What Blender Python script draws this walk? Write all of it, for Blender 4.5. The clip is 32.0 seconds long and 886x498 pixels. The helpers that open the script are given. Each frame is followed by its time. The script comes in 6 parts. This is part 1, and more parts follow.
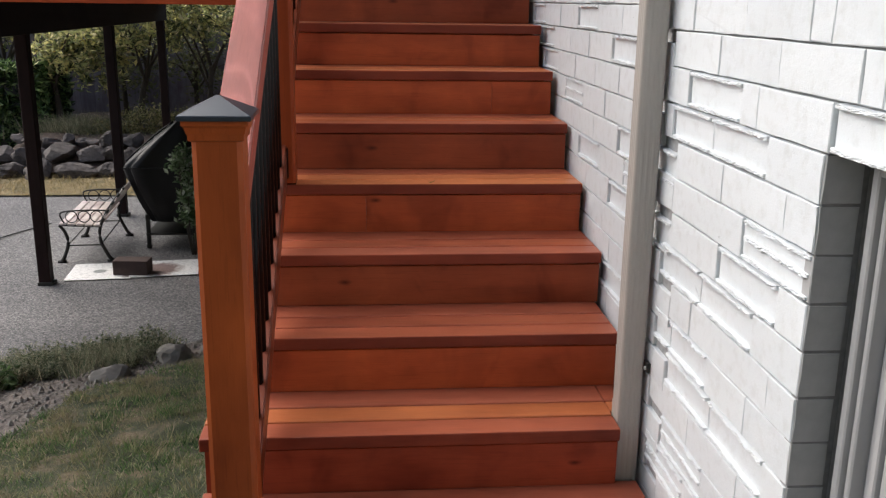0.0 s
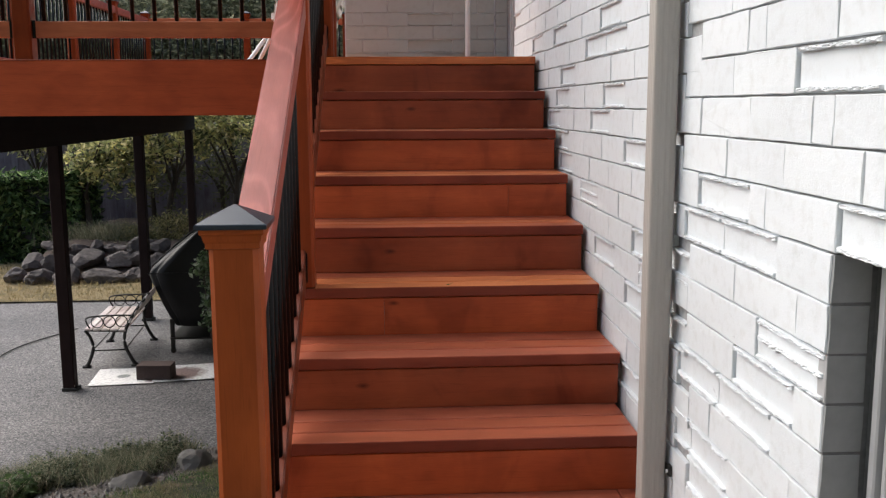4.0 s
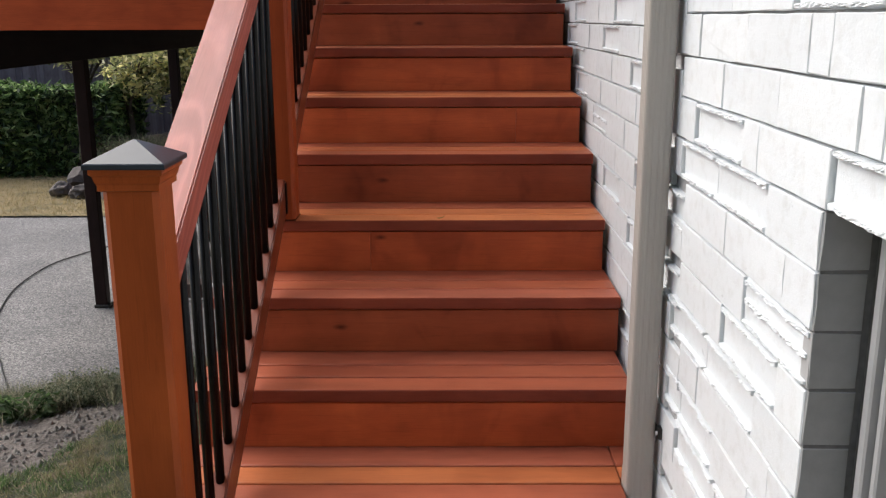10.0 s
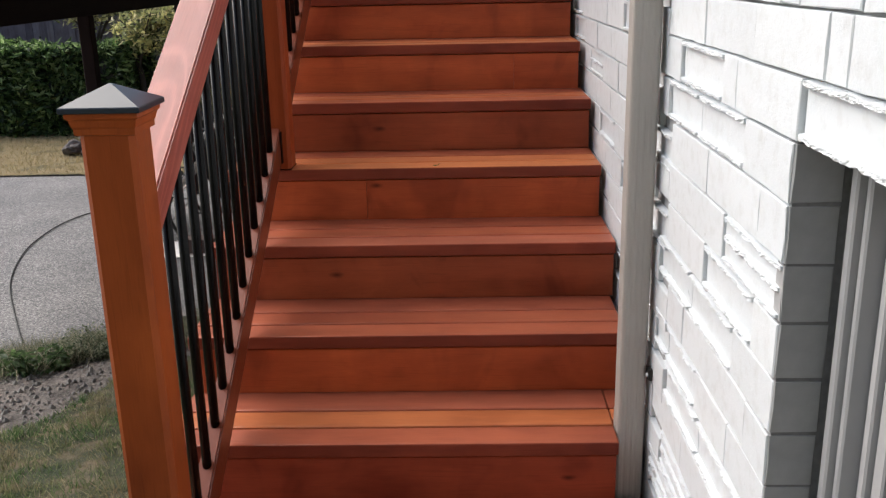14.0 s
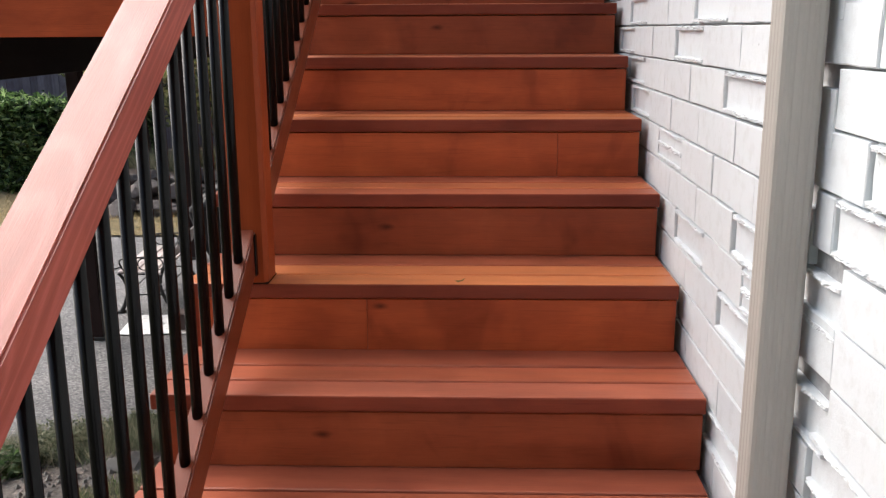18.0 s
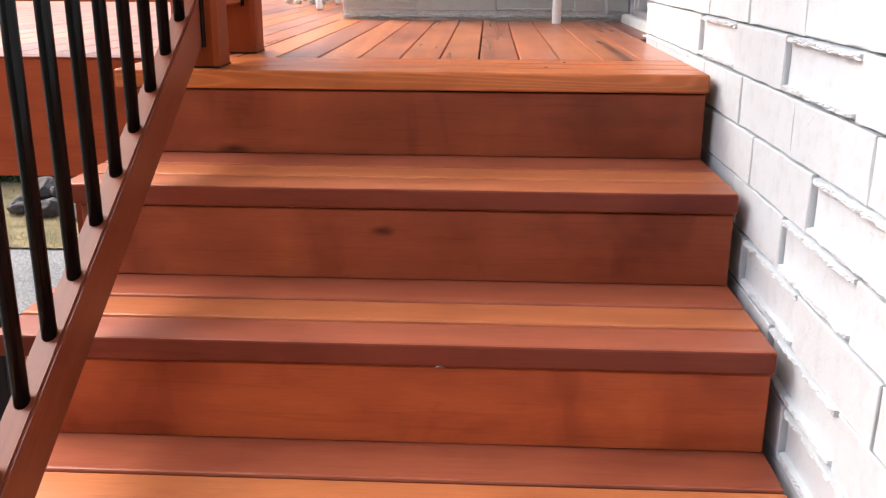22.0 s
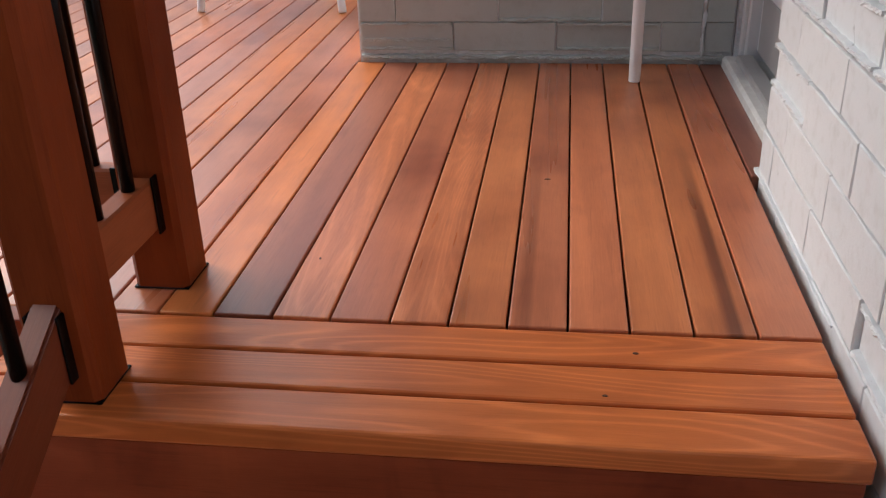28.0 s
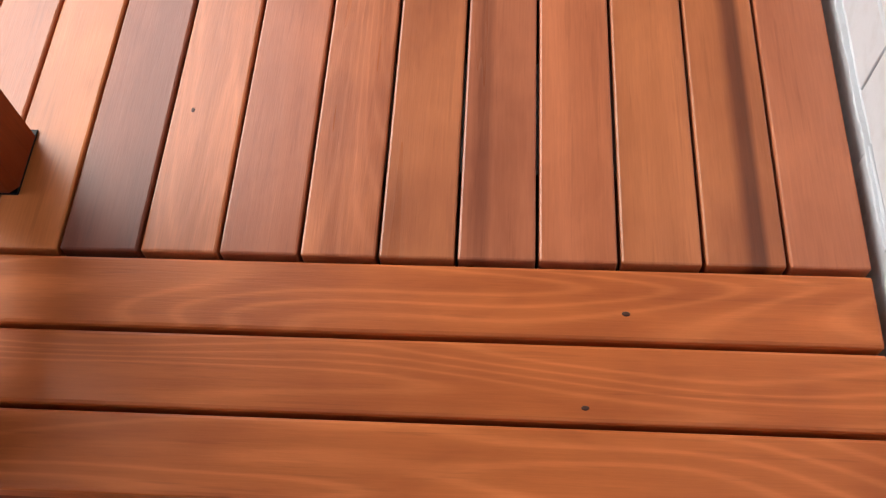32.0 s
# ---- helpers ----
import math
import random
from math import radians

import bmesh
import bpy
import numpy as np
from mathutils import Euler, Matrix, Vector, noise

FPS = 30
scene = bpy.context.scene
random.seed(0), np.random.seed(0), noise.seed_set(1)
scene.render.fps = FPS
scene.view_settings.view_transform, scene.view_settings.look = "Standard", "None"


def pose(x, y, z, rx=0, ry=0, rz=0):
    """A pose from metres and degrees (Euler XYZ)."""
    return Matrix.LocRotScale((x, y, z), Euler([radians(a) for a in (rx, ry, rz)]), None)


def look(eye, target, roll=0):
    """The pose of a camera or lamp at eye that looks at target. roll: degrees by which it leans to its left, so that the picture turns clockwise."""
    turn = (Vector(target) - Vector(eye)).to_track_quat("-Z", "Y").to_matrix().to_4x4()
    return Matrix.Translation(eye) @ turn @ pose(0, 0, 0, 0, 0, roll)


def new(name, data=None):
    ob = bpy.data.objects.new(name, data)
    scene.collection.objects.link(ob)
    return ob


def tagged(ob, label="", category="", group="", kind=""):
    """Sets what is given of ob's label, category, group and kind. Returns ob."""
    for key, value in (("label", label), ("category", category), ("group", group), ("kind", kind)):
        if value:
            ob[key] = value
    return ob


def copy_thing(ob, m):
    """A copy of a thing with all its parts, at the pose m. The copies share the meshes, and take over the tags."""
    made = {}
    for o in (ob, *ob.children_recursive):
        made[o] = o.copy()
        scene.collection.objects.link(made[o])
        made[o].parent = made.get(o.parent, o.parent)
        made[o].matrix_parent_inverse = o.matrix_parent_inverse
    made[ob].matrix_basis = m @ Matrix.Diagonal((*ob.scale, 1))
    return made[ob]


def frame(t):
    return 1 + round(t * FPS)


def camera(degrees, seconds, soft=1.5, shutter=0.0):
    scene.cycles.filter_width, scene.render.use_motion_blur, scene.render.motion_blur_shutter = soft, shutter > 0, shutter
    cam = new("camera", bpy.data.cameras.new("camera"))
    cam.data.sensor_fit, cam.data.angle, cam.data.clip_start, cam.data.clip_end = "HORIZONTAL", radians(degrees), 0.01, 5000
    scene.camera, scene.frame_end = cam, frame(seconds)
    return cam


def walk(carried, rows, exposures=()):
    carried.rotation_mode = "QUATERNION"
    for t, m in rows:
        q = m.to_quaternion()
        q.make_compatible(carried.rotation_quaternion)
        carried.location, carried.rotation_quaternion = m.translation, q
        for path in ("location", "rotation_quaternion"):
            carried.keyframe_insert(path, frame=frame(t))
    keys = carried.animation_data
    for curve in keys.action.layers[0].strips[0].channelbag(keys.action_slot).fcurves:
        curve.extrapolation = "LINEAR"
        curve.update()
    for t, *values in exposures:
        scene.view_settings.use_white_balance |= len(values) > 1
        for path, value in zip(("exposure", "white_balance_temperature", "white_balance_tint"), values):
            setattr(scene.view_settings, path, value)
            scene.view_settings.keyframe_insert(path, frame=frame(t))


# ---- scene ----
cam = camera(51.3, 32.0, soft=1.25)
PATH = [
    (0, (0.041, 0.585, 1.603), (0.209, 2.51, 1.084), 0.8),
    (0.5, (0.041, 0.562, 1.62), (0.221, 2.508, 1.197), 0.3),
    (1, (0.047, 0.559, 1.621), (0.204, 2.524, 1.283), 0.6),
    (1.5, (0.049, 0.551, 1.619), (0.201, 2.525, 1.333), 0.5),
    (2, (0.054, 0.551, 1.619), (0.192, 2.531, 1.379), 0.4),
    (2.5, (0.048, 0.548, 1.619), (0.168, 2.531, 1.386), 0.3),
    (3, (0.05, 0.549, 1.613), (0.165, 2.528, 1.347), 0.3),
    (3.5, (0.063, 0.562, 1.614), (0.182, 2.536, 1.313), -0.3),
    (5.5, (0.062, 0.565, 1.612), (0.175, 2.537, 1.301), 0.0),
    (6, (0.065, 0.566, 1.61), (0.176, 2.538, 1.293), -0.1),
    (6.5, (0.072, 0.568, 1.611), (0.172, 2.536, 1.269), 0.4),
    (7, (0.075, 0.57, 1.619), (0.155, 2.533, 1.244), 0.2),
    (7.5, (0.08, 0.586, 1.624), (0.142, 2.548, 1.24), 0.4),
    (8, (0.091, 0.668, 1.625), (0.179, 2.628, 1.238), 0.7),
    (8.5, (0.124, 0.787, 1.635), (0.281, 2.753, 1.299), 1.2),
    (9, (0.153, 0.86, 1.635), (0.282, 2.823, 1.275), 0.0),
    (9.5, (0.211, 0.847, 1.63), (0.262, 2.795, 1.178), 0.6),
    (10, (0.297, 0.816, 1.625), (0.288, 2.756, 1.138), -0.2),
    (10.5, (0.349, 0.793, 1.616), (0.302, 2.716, 1.069), -0.1),
    (11, (0.359, 0.792, 1.604), (0.322, 2.703, 1.017), -0.5),
    (11.5, (0.361, 0.803, 1.601), (0.322, 2.712, 1.004), -0.8),
    (12, (0.356, 0.803, 1.601), (0.305, 2.712, 1.006), -0.9),
    (12.5, (0.358, 0.802, 1.602), (0.32, 2.711, 1.005), -0.8),
    (13, (0.362, 0.806, 1.6), (0.328, 2.716, 1.006), -0.9),
    (13.5, (0.367, 0.811, 1.597), (0.332, 2.722, 1.008), -0.9),
    (14, (0.365, 0.808, 1.599), (0.318, 2.721, 1.02), -1.2),
    (14.5, (0.367, 0.816, 1.596), (0.327, 2.733, 1.029), -1.1),
    (16.5, (0.409, 0.981, 1.576), (0.339, 2.906, 1.039), -1.0),
    (17, (0.329, 1.108, 1.618), (0.318, 3.028, 1.058), 0.4),
    (17.5, (0.297, 1.288, 1.603), (0.274, 3.21, 1.048), 0.0),
    (18, (0.313, 1.571, 1.595), (0.244, 3.515, 1.131), -0.3),
    (18.5, (0.287, 1.826, 1.59), (0.232, 3.762, 1.091), -0.2),
    (19, (0.21, 2.103, 1.602), (0.291, 4.063, 1.213), -1.1),
    (19.5, (0.225, 2.283, 1.671), (0.272, 4.252, 1.322), -1.4),
    (20, (0.264, 2.555, 1.699), (0.264, 4.541, 1.459), 1.3),
    (20.5, (0.301, 2.840, 1.782), (0.229, 4.808, 1.433), 0.1),
    (21, (0.273, 3.008, 1.930), (0.223, 4.954, 1.471), -0.9),
    (21.5, (0.275, 3.121, 1.993), (0.201, 5.055, 1.489), -1.4),
    (22, (0.362, 3.325, 2.063), (0.272, 5.234, 1.474), 0.3),
    (22.5, (0.386, 3.459, 2.131), (0.189, 5.359, 1.539), -1.0),
    (23, (0.362, 3.614, 2.23), (0.222, 5.464, 1.484), -1.0),
    (23.5, (0.383, 3.674, 2.288), (0.292, 5.531, 1.55), -0.0),
    (24, (0.43, 3.808, 2.326), (0.212, 5.644, 1.563), -0.5),
    (24.5, (0.466, 3.892, 2.431), (0.123, 5.685, 1.613), -2.3),
    (25, (0.456, 3.972, 2.436), (0.101, 5.788, 1.676), -1.4),
    (25.5, (0.408, 4.098, 2.491), (0.065, 5.908, 1.711), 0.2),
    (26, (0.402, 4.147, 2.581), (0.054, 5.925, 1.734), -2.1),
    (26.5, (0.405, 4.185, 2.586), (0.169, 5.952, 1.681), -1.5),
    (28.5, (0.432, 4.347, 2.59), (0.164, 6.125, 1.714), -2.1),
    (29, (0.457, 4.446, 2.618), (0.1, 6.166, 1.661), -2.6),
    (29.5, (0.457, 4.488, 2.709), (0.051, 6.13, 1.642), -4.7),
    (30, (0.444, 4.58, 2.687), (0.129, 6.187, 1.539), -2.9),
    (30.5, (0.371, 4.772, 2.727), (0.162, 6.169, 1.311), -4.4),
    (31, (0.354, 4.844, 2.799), (0.245, 5.989, 1.162), -5.4),
    (31.5, (0.367, 4.876, 2.778), (0.323, 5.919, 1.072), -3.2),
    (32, (0.392, 5.004, 2.795), (0.267, 5.947, 1.035), -5.2),
]
EXPOSURES = [(0, .25), (1, .28), (7, .29), (10, .36), (14, .36), (17, .33), (18, .66), (19, .84), (20, 1.02), (21, 1.28), (22, 1.26), (24, 1.22), (25, 1.16), (26, .52), (29, .08), (31, .12), (32, .32)]
walk(cam, [(t, look(eye, target, roll)) for t, eye, target, roll in PATH], EXPOSURES)


# ---- world and sun ----
world = bpy.data.worlds.new("sky")
scene.world = world
world.use_nodes = True
wn, wl = world.node_tree.nodes, world.node_tree.links
sky = wn.new("ShaderNodeTexSky")
sky.sky_type = "NISHITA"
sky.sun_disc = False
SUN_EL, SUN_AZ = 45.0, 300.0
sky.sun_elevation, sky.sun_rotation = radians(SUN_EL), radians(SUN_AZ)
sky.air_density, sky.dust_density, sky.ozone_density = 1.0, 3.0, 1.0
wn["Background"].inputs["Strength"].default_value = 0.15
wl.new(sky.outputs[0], wn["Background"].inputs["Color"])
sun_data = bpy.data.lights.new("sun", "SUN")
sun_data.energy, sun_data.angle, sun_data.color = 2.9, radians(60), (1.0, 0.965, 0.92)
sun = new("sun", sun_data)
az, el = radians(SUN_AZ), radians(SUN_EL)
sun_dir = Vector((math.sin(az) * math.cos(el), math.cos(az) * math.cos(el), math.sin(el)))
sun.matrix_world = look(sun_dir * 30, (0, 0, 0))

# ---- measures of the place ----
RUN, RISE, NOSE_Y, DECK = 0.292, 0.174, 5.213, 1.855
STEPS = 11
GROUND = DECK - STEPS * RISE   # at the foot of the stairs
PATIO = -0.9            # the patio lies lower, past the bank
WALL_X = 0.825          # face of the long painted brick wall
WALL_END = 6.14        # where it turns into the door recess
BACK_Y = 7.045           # face of the brick wall at the end of the landing
POST_X = -0.243
TREAD_L, TREAD_R = -0.408, 0.807
JOINT_Y = 5.494
PITCH = 0.0935


def nose(i):
    """Front edge (y) and top (z) of step i, counted down from the deck."""
    return NOSE_Y - RUN * (i - 1), DECK - RISE * (i - 1)


def nose_line(y):
    return DECK + (y - NOSE_Y) * RISE / RUN


# ---- materials ----
def material(name):
    m = bpy.data.materials.new(name)
    m.use_nodes = True
    n, l = m.node_tree.nodes, m.node_tree.links
    return m, n, l, n["Principled BSDF"]


def ramp(n, stops):
    r = n.new("ShaderNodeValToRGB")
    while len(r.color_ramp.elements) < len(stops):
        r.color_ramp.elements.new(0.5)
    for e, (p, c) in zip(r.color_ramp.elements, stops):
        e.position, e.color = p, (*c, 1)
    return r


def noise_tex(n, l, vec, scale, detail=4.0, rough=0.55, distort=0.0):
    t = n.new("ShaderNodeTexNoise")
    t.inputs["Scale"].default_value, t.inputs["Detail"].default_value = scale, detail
    t.inputs["Roughness"].default_value, t.inputs["Distortion"].default_value = rough, distort
    l.new(vec, t.inputs["Vector"])
    return t


def mixed(n, l, a, b, fac, mode="MIX"):
    m = n.new("ShaderNodeMix")
    m.data_type, m.blend_type = "RGBA", mode
    for sock, v in ((m.inputs[6], a), (m.inputs[7], b), (m.inputs[0], fac)):
        if isinstance(v, (int, float)):
            sock.default_value = v
        elif isinstance(v, tuple):
            sock.default_value = (*v, 1)
        else:
            l.new(v, sock)
    return m.outputs[2]


def bumped(n, l, bsdf, height, strength, distance):
    b = n.new("ShaderNodeBump")
    b.inputs["Strength"].default_value, b.inputs["Distance"].default_value = strength, distance
    l.new(height, b.inputs["Height"])
    l.new(b.outputs[0], bsdf.inputs["Normal"])


def wood(name, axis, tones, rough=0.42, grain=1.0, spread=1.0, coat=0.0, figure=False, streak=None, blotch=0.7, fine_k=1.0, fig=1.0, spec=0.4, slope=0.0, dark_end=False, smoke=0.0, knots=()):
    """Stained boards; the grain runs along the axis 'x', 'y' or 'z'. Each board has its own tone."""
    m, n, l, bsdf = material(name)
    co, info = n.new("ShaderNodeTexCoord"), n.new("ShaderNodeObjectInfo")
    shift = n.new("ShaderNodeVectorMath")
    shift.operation = "MULTIPLY_ADD"
    l.new(info.outputs["Random"], shift.inputs[0])
    shift.inputs[1].default_value = (37.0, 53.0, 71.0)
    l.new(co.outputs["Object"], shift.inputs[2])
    turn = n.new("ShaderNodeMapping")
    turn.inputs["Rotation"].default_value = (-slope, 0, 0)
    l.new(shift.outputs[0], turn.inputs["Vector"])
    mp = n.new("ShaderNodeMapping")
    k = {"x": (0.045, 1, 1), "y": (1, 0.045, 1), "z": (1, 1, 0.045)}[axis]
    mp.inputs["Scale"].default_value = k
    l.new(turn.outputs[0], mp.inputs["Vector"])
    fine = noise_tex(n, l, mp.outputs[0], 380, 4, 0.62)
    broad = noise_tex(n, l, mp.outputs[0], 12, 3, 0.5, 0.6)
    wave = n.new("ShaderNodeTexWave")
    wave.wave_type, wave.bands_direction = "BANDS", "DIAGONAL"
    wave.inputs["Scale"].default_value, wave.inputs["Distortion"].default_value = 9.0, 9.0
    wave.inputs["Detail"].default_value, wave.inputs["Detail Scale"].default_value = 2.0, 0.7
    l.new(mp.outputs[0], wave.inputs["Vector"])
    blot = noise_tex(n, l, shift.outputs[0], 3.2, 3, 0.5)
    tone = ramp(n, [(i / max(1, len(tones) - 1), (c[0], c[1] * 1.03, c[2] * 1.35)) for i, c in enumerate(tones)])
    l.new(info.outputs["Random"], tone.inputs[0])
    dark = mixed(n, l, tone.outputs[0], (0.78, 0.72, 0.70), fine_k, "MULTIPLY")
    light = mixed(n, l, tone.outputs[0], (1.16, 1.18, 1.2), fine_k, "MULTIPLY")
    g = n.new("ShaderNodeMath")
    g.operation = "MULTIPLY_ADD"
    l.new(wave.outputs["Fac"], g.inputs[0])
    g.inputs[1].default_value = 0.16 * grain
    l.new(fine.outputs["Fac"], g.inputs[2])
    gr = ramp(n, [(0.22, (0, 0, 0)), (0.92, (1, 1, 1))])
    l.new(g.outputs[0], gr.inputs[0])
    col = mixed(n, l, dark, light, gr.outputs[0])
    br = ramp(n, [(0.30, (0.84, 0.81, 0.81)), (0.66, (1.07, 1.07, 1.06))])
    l.new(broad.outputs["Fac"], br.inputs[0])
    col = mixed(n, l, col, br.outputs[0], 0.75 * spread, "MULTIPLY")
    bl = ramp(n, [(0.28, (0.58, 0.48, 0.50)), (0.47, (0.92, 0.90, 0.90)), (0.60, (1.0, 1.0, 1.0)), (0.72, (1.18, 1.20, 1.18))])
    l.new(blot.outputs["Fac"], bl.inputs[0])
    col = mixed(n, l, col, bl.outputs[0], blotch, "MULTIPLY")
    mm = n.new("ShaderNodeMapping")
    mm.inputs["Scale"].default_value = {"x": (0.35, 1, 1), "y": (1, 0.35, 1), "z": (1, 1, 0.35)}[axis]
    l.new(turn.outputs[0], mm.inputs["Vector"])
    mot = noise_tex(n, l, mm.outputs[0], 16, 4, 0.6, 0.4)
    mr2 = ramp(n, [(0.30, (0.84, 0.81, 0.82)), (0.52, (1.0, 1.0, 1.0)), (0.72, (1.08, 1.09, 1.08))])
    l.new(mot.outputs["Fac"], mr2.inputs[0])
    col = mixed(n, l, col, mr2.outputs[0], 0.85, "MULTIPLY")
    lines = noise_tex(n, l, mp.outputs[0], 120, 3, 0.55, 0.3)
    lr = ramp(n, [(0.33, (0.72, 0.68, 0.68)), (0.40, (1, 1, 1))])
    l.new(lines.outputs["Fac"], lr.inputs[0])
    col = mixed(n, l, col, lr.outputs[0], 0.4, "MULTIPLY")
    if figure:
        # flat-sawn figure: long nested arches
        fm = n.new("ShaderNodeMapping")
        fm.inputs["Scale"].default_value = {"x": (0.75, 6, 6), "y": (6, 0.75, 6), "z": (6, 6, 0.75)}[axis]
        l.new(turn.outputs[0], fm.inputs["Vector"])
        fn = noise_tex(n, l, fm.outputs[0], 1.0, 1.5, 0.4, 0.5)
        sn = n.new("ShaderNodeMath")
        sn.operation = "MULTIPLY"
        sn.inputs[1].default_value = 170.0
        l.new(fn.outputs["Fac"], sn.inputs[0])
        si = n.new("ShaderNodeMath")
        si.operation = "SINE"
        l.new(sn.outputs[0], si.inputs[0])
        fr = ramp(n, [(0.0, (0.88, 0.84, 0.81)), (0.62, (0.98, 0.97, 0.96)), (0.86, (1.16, 1.24, 1.34)), (0.97, (1.32, 1.48, 1.66))])
        sh = n.new("ShaderNodeMapRange")
        sh.inputs[1].default_value, sh.inputs[2].default_value = -1.0, 1.0
        l.new(si.outputs[0], sh.inputs[0])
        l.new(sh.outputs[0], fr.inputs[0])
        col = mixed(n, l, col, fr.outputs[0], fig, "MULTIPLY")
    if smoke:
        # uneven uptake of stain, in upright smoky patches, and a few soft knots
        sm = n.new("ShaderNodeMapping")
        sm.inputs["Scale"].default_value = (1.0, 1.0, 0.55)
        l.new(shift.outputs[0], sm.inputs["Vector"])
        sf = noise_tex(n, l, sm.outputs[0], 6.5, 3, 0.55, 0.8)
        sk = ramp(n, [(0.34, (0.60, 0.52, 0.56)), (0.47, (0.94, 0.93, 0.94)), (0.60, (1.0, 1.0, 1.0)), (0.70, (1.14, 1.20, 1.16))])
        l.new(sf.outputs["Fac"], sk.inputs[0])
        col = mixed(n, l, col, sk.outputs[0], smoke, "MULTIPLY")
        kn = n.new("ShaderNodeTexVoronoi")
        kn.inputs["Scale"].default_value = 3.4
        km = n.new("ShaderNodeMapping")
        km.inputs["Scale"].default_value = (0.62, 1.0, 1.0)
        l.new(shift.outputs[0], km.inputs["Vector"])
        l.new(km.outputs[0], kn.inputs["Vector"])
        kr = ramp(n, [(0.0, (0.34, 0.28, 0.30)), (0.035, (0.50, 0.44, 0.46)), (0.075, (0.86, 0.82, 0.84)), (0.15, (1, 1, 1))])
        l.new(kn.outputs["Distance"], kr.inputs[0])
        col = mixed(n, l, col, kr.outputs[0], smoke, "MULTIPLY")
    for kx, ky, kz, kr_ in knots:
        # a soft dark knot, longer along the grain
        kv, kl = n.new("ShaderNodeMapping"), n.new("ShaderNodeVectorMath")
        kv.inputs["Scale"].default_value = (0.42 / kr_, 1 / kr_, 1 / kr_)
        kv.inputs["Location"].default_value = (-0.42 * kx / kr_, -ky / kr_, -kz / kr_)
        l.new(n.new("ShaderNodeNewGeometry").outputs["Position"], kv.inputs["Vector"])
        kl.operation = "LENGTH"
        l.new(kv.outputs[0], kl.inputs[0])
        kw = n.new("ShaderNodeMath")
        kw.operation = "MULTIPLY_ADD"
        l.new(mot.outputs["Fac"], kw.inputs[0])
        kw.inputs[1].default_value = 0.7
        l.new(kl.outputs["Value"], kw.inputs[2])
        kc = ramp(n, [(0.40, (0.22, 0.18, 0.20)), (0.58, (0.46, 0.40, 0.42)), (0.95, (1, 1, 1))])
        l.new(kw.outputs[0], kc.inputs[0])
        col = mixed(n, l, col, kc.outputs[0], 0.9, "MULTIPLY")
    if dark_end:
        # the near end of the board drank more stain
        dsp = n.new("ShaderNodeSeparateXYZ")
        l.new(co.outputs["Object"], dsp.inputs[0])
        dw = n.new("ShaderNodeMath")
        dw.operation = "MULTIPLY_ADD"
        l.new(broad.outputs["Fac"], dw.inputs[0])
        dw.inputs[1].default_value = 0.5
        l.new(dsp.outputs["Y"], dw.inputs[2])
        dm = n.new("ShaderNodeMapRange")
        dm.inputs[1].default_value, dm.inputs[2].default_value = -0.62, 0.35
        l.new(dw.outputs[0], dm.inputs[0])
        dr = ramp(n, [(0.0, (0.48, 0.38, 0.38)), (0.40, (0.78, 0.72, 0.74)), (1.0, (0.92, 0.94, 1.0))])
        l.new(dm.outputs[0], dr.inputs[0])
        col = mixed(n, l, col, dr.outputs[0], 1.0, "MULTIPLY")
    if streak:
        # one long dark mineral streak near an edge, fading along the board
        sp = n.new("ShaderNodeSeparateXYZ")
        l.new(co.outputs["Object"], sp.inputs[0])
        ww = noise_tex(n, l, mp.outputs[0], 9.0, 2)
        off = n.new("ShaderNodeMath")
        off.operation = "MULTIPLY_ADD"
        l.new(ww.outputs["Fac"], off.inputs[0])
        off.inputs[1].default_value = 0.022
        mv = n.new("ShaderNodeMath")
        mv.operation = "ADD"
        mv.inputs[1].default_value = streak[0]
        l.new(sp.outputs["X"], mv.inputs[0])
        l.new(mv.outputs[0], off.inputs[2])
        sr = ramp(n, [(0.33, (1, 1, 1)), (0.45, (0.42, 0.38, 0.42)), (0.56, (0.36, 0.33, 0.36)), (0.64, (1, 1, 1))])
        mr = n.new("ShaderNodeMapRange")
        mr.inputs[1].default_value, mr.inputs[2].default_value = -0.02, 0.08
        l.new(off.outputs[0], mr.inputs[0])
        l.new(mr.outputs[0], sr.inputs[0])
        fade = n.new("ShaderNodeMapRange")
        fade.inputs[1].default_value, fade.inputs[2].default_value = 0.15, -0.35
        l.new(sp.outputs["Y"], fade.inputs[0])
        col = mixed(n, l, col, mixed(n, l, col, sr.outputs[0], streak[1], "MULTIPLY"), fade.outputs[0])
    l.new(col, bsdf.inputs["Base Color"])
    rr = n.new("ShaderNodeMapRange")
    rr.inputs[3].default_value, rr.inputs[4].default_value = rough - 0.08, rough + 0.14
    l.new(broad.outputs["Fac"], rr.inputs[0])
    l.new(rr.outputs[0], bsdf.inputs["Roughness"])
    bsdf.inputs["Coat Weight"].default_value = coat
    bsdf.inputs["Specular IOR Level"].default_value = spec
    bsdf.inputs["Coat Roughness"].default_value = 0.24
    bumped(n, l, bsdf, g.outputs[0], 0.14, 0.0022)
    return m


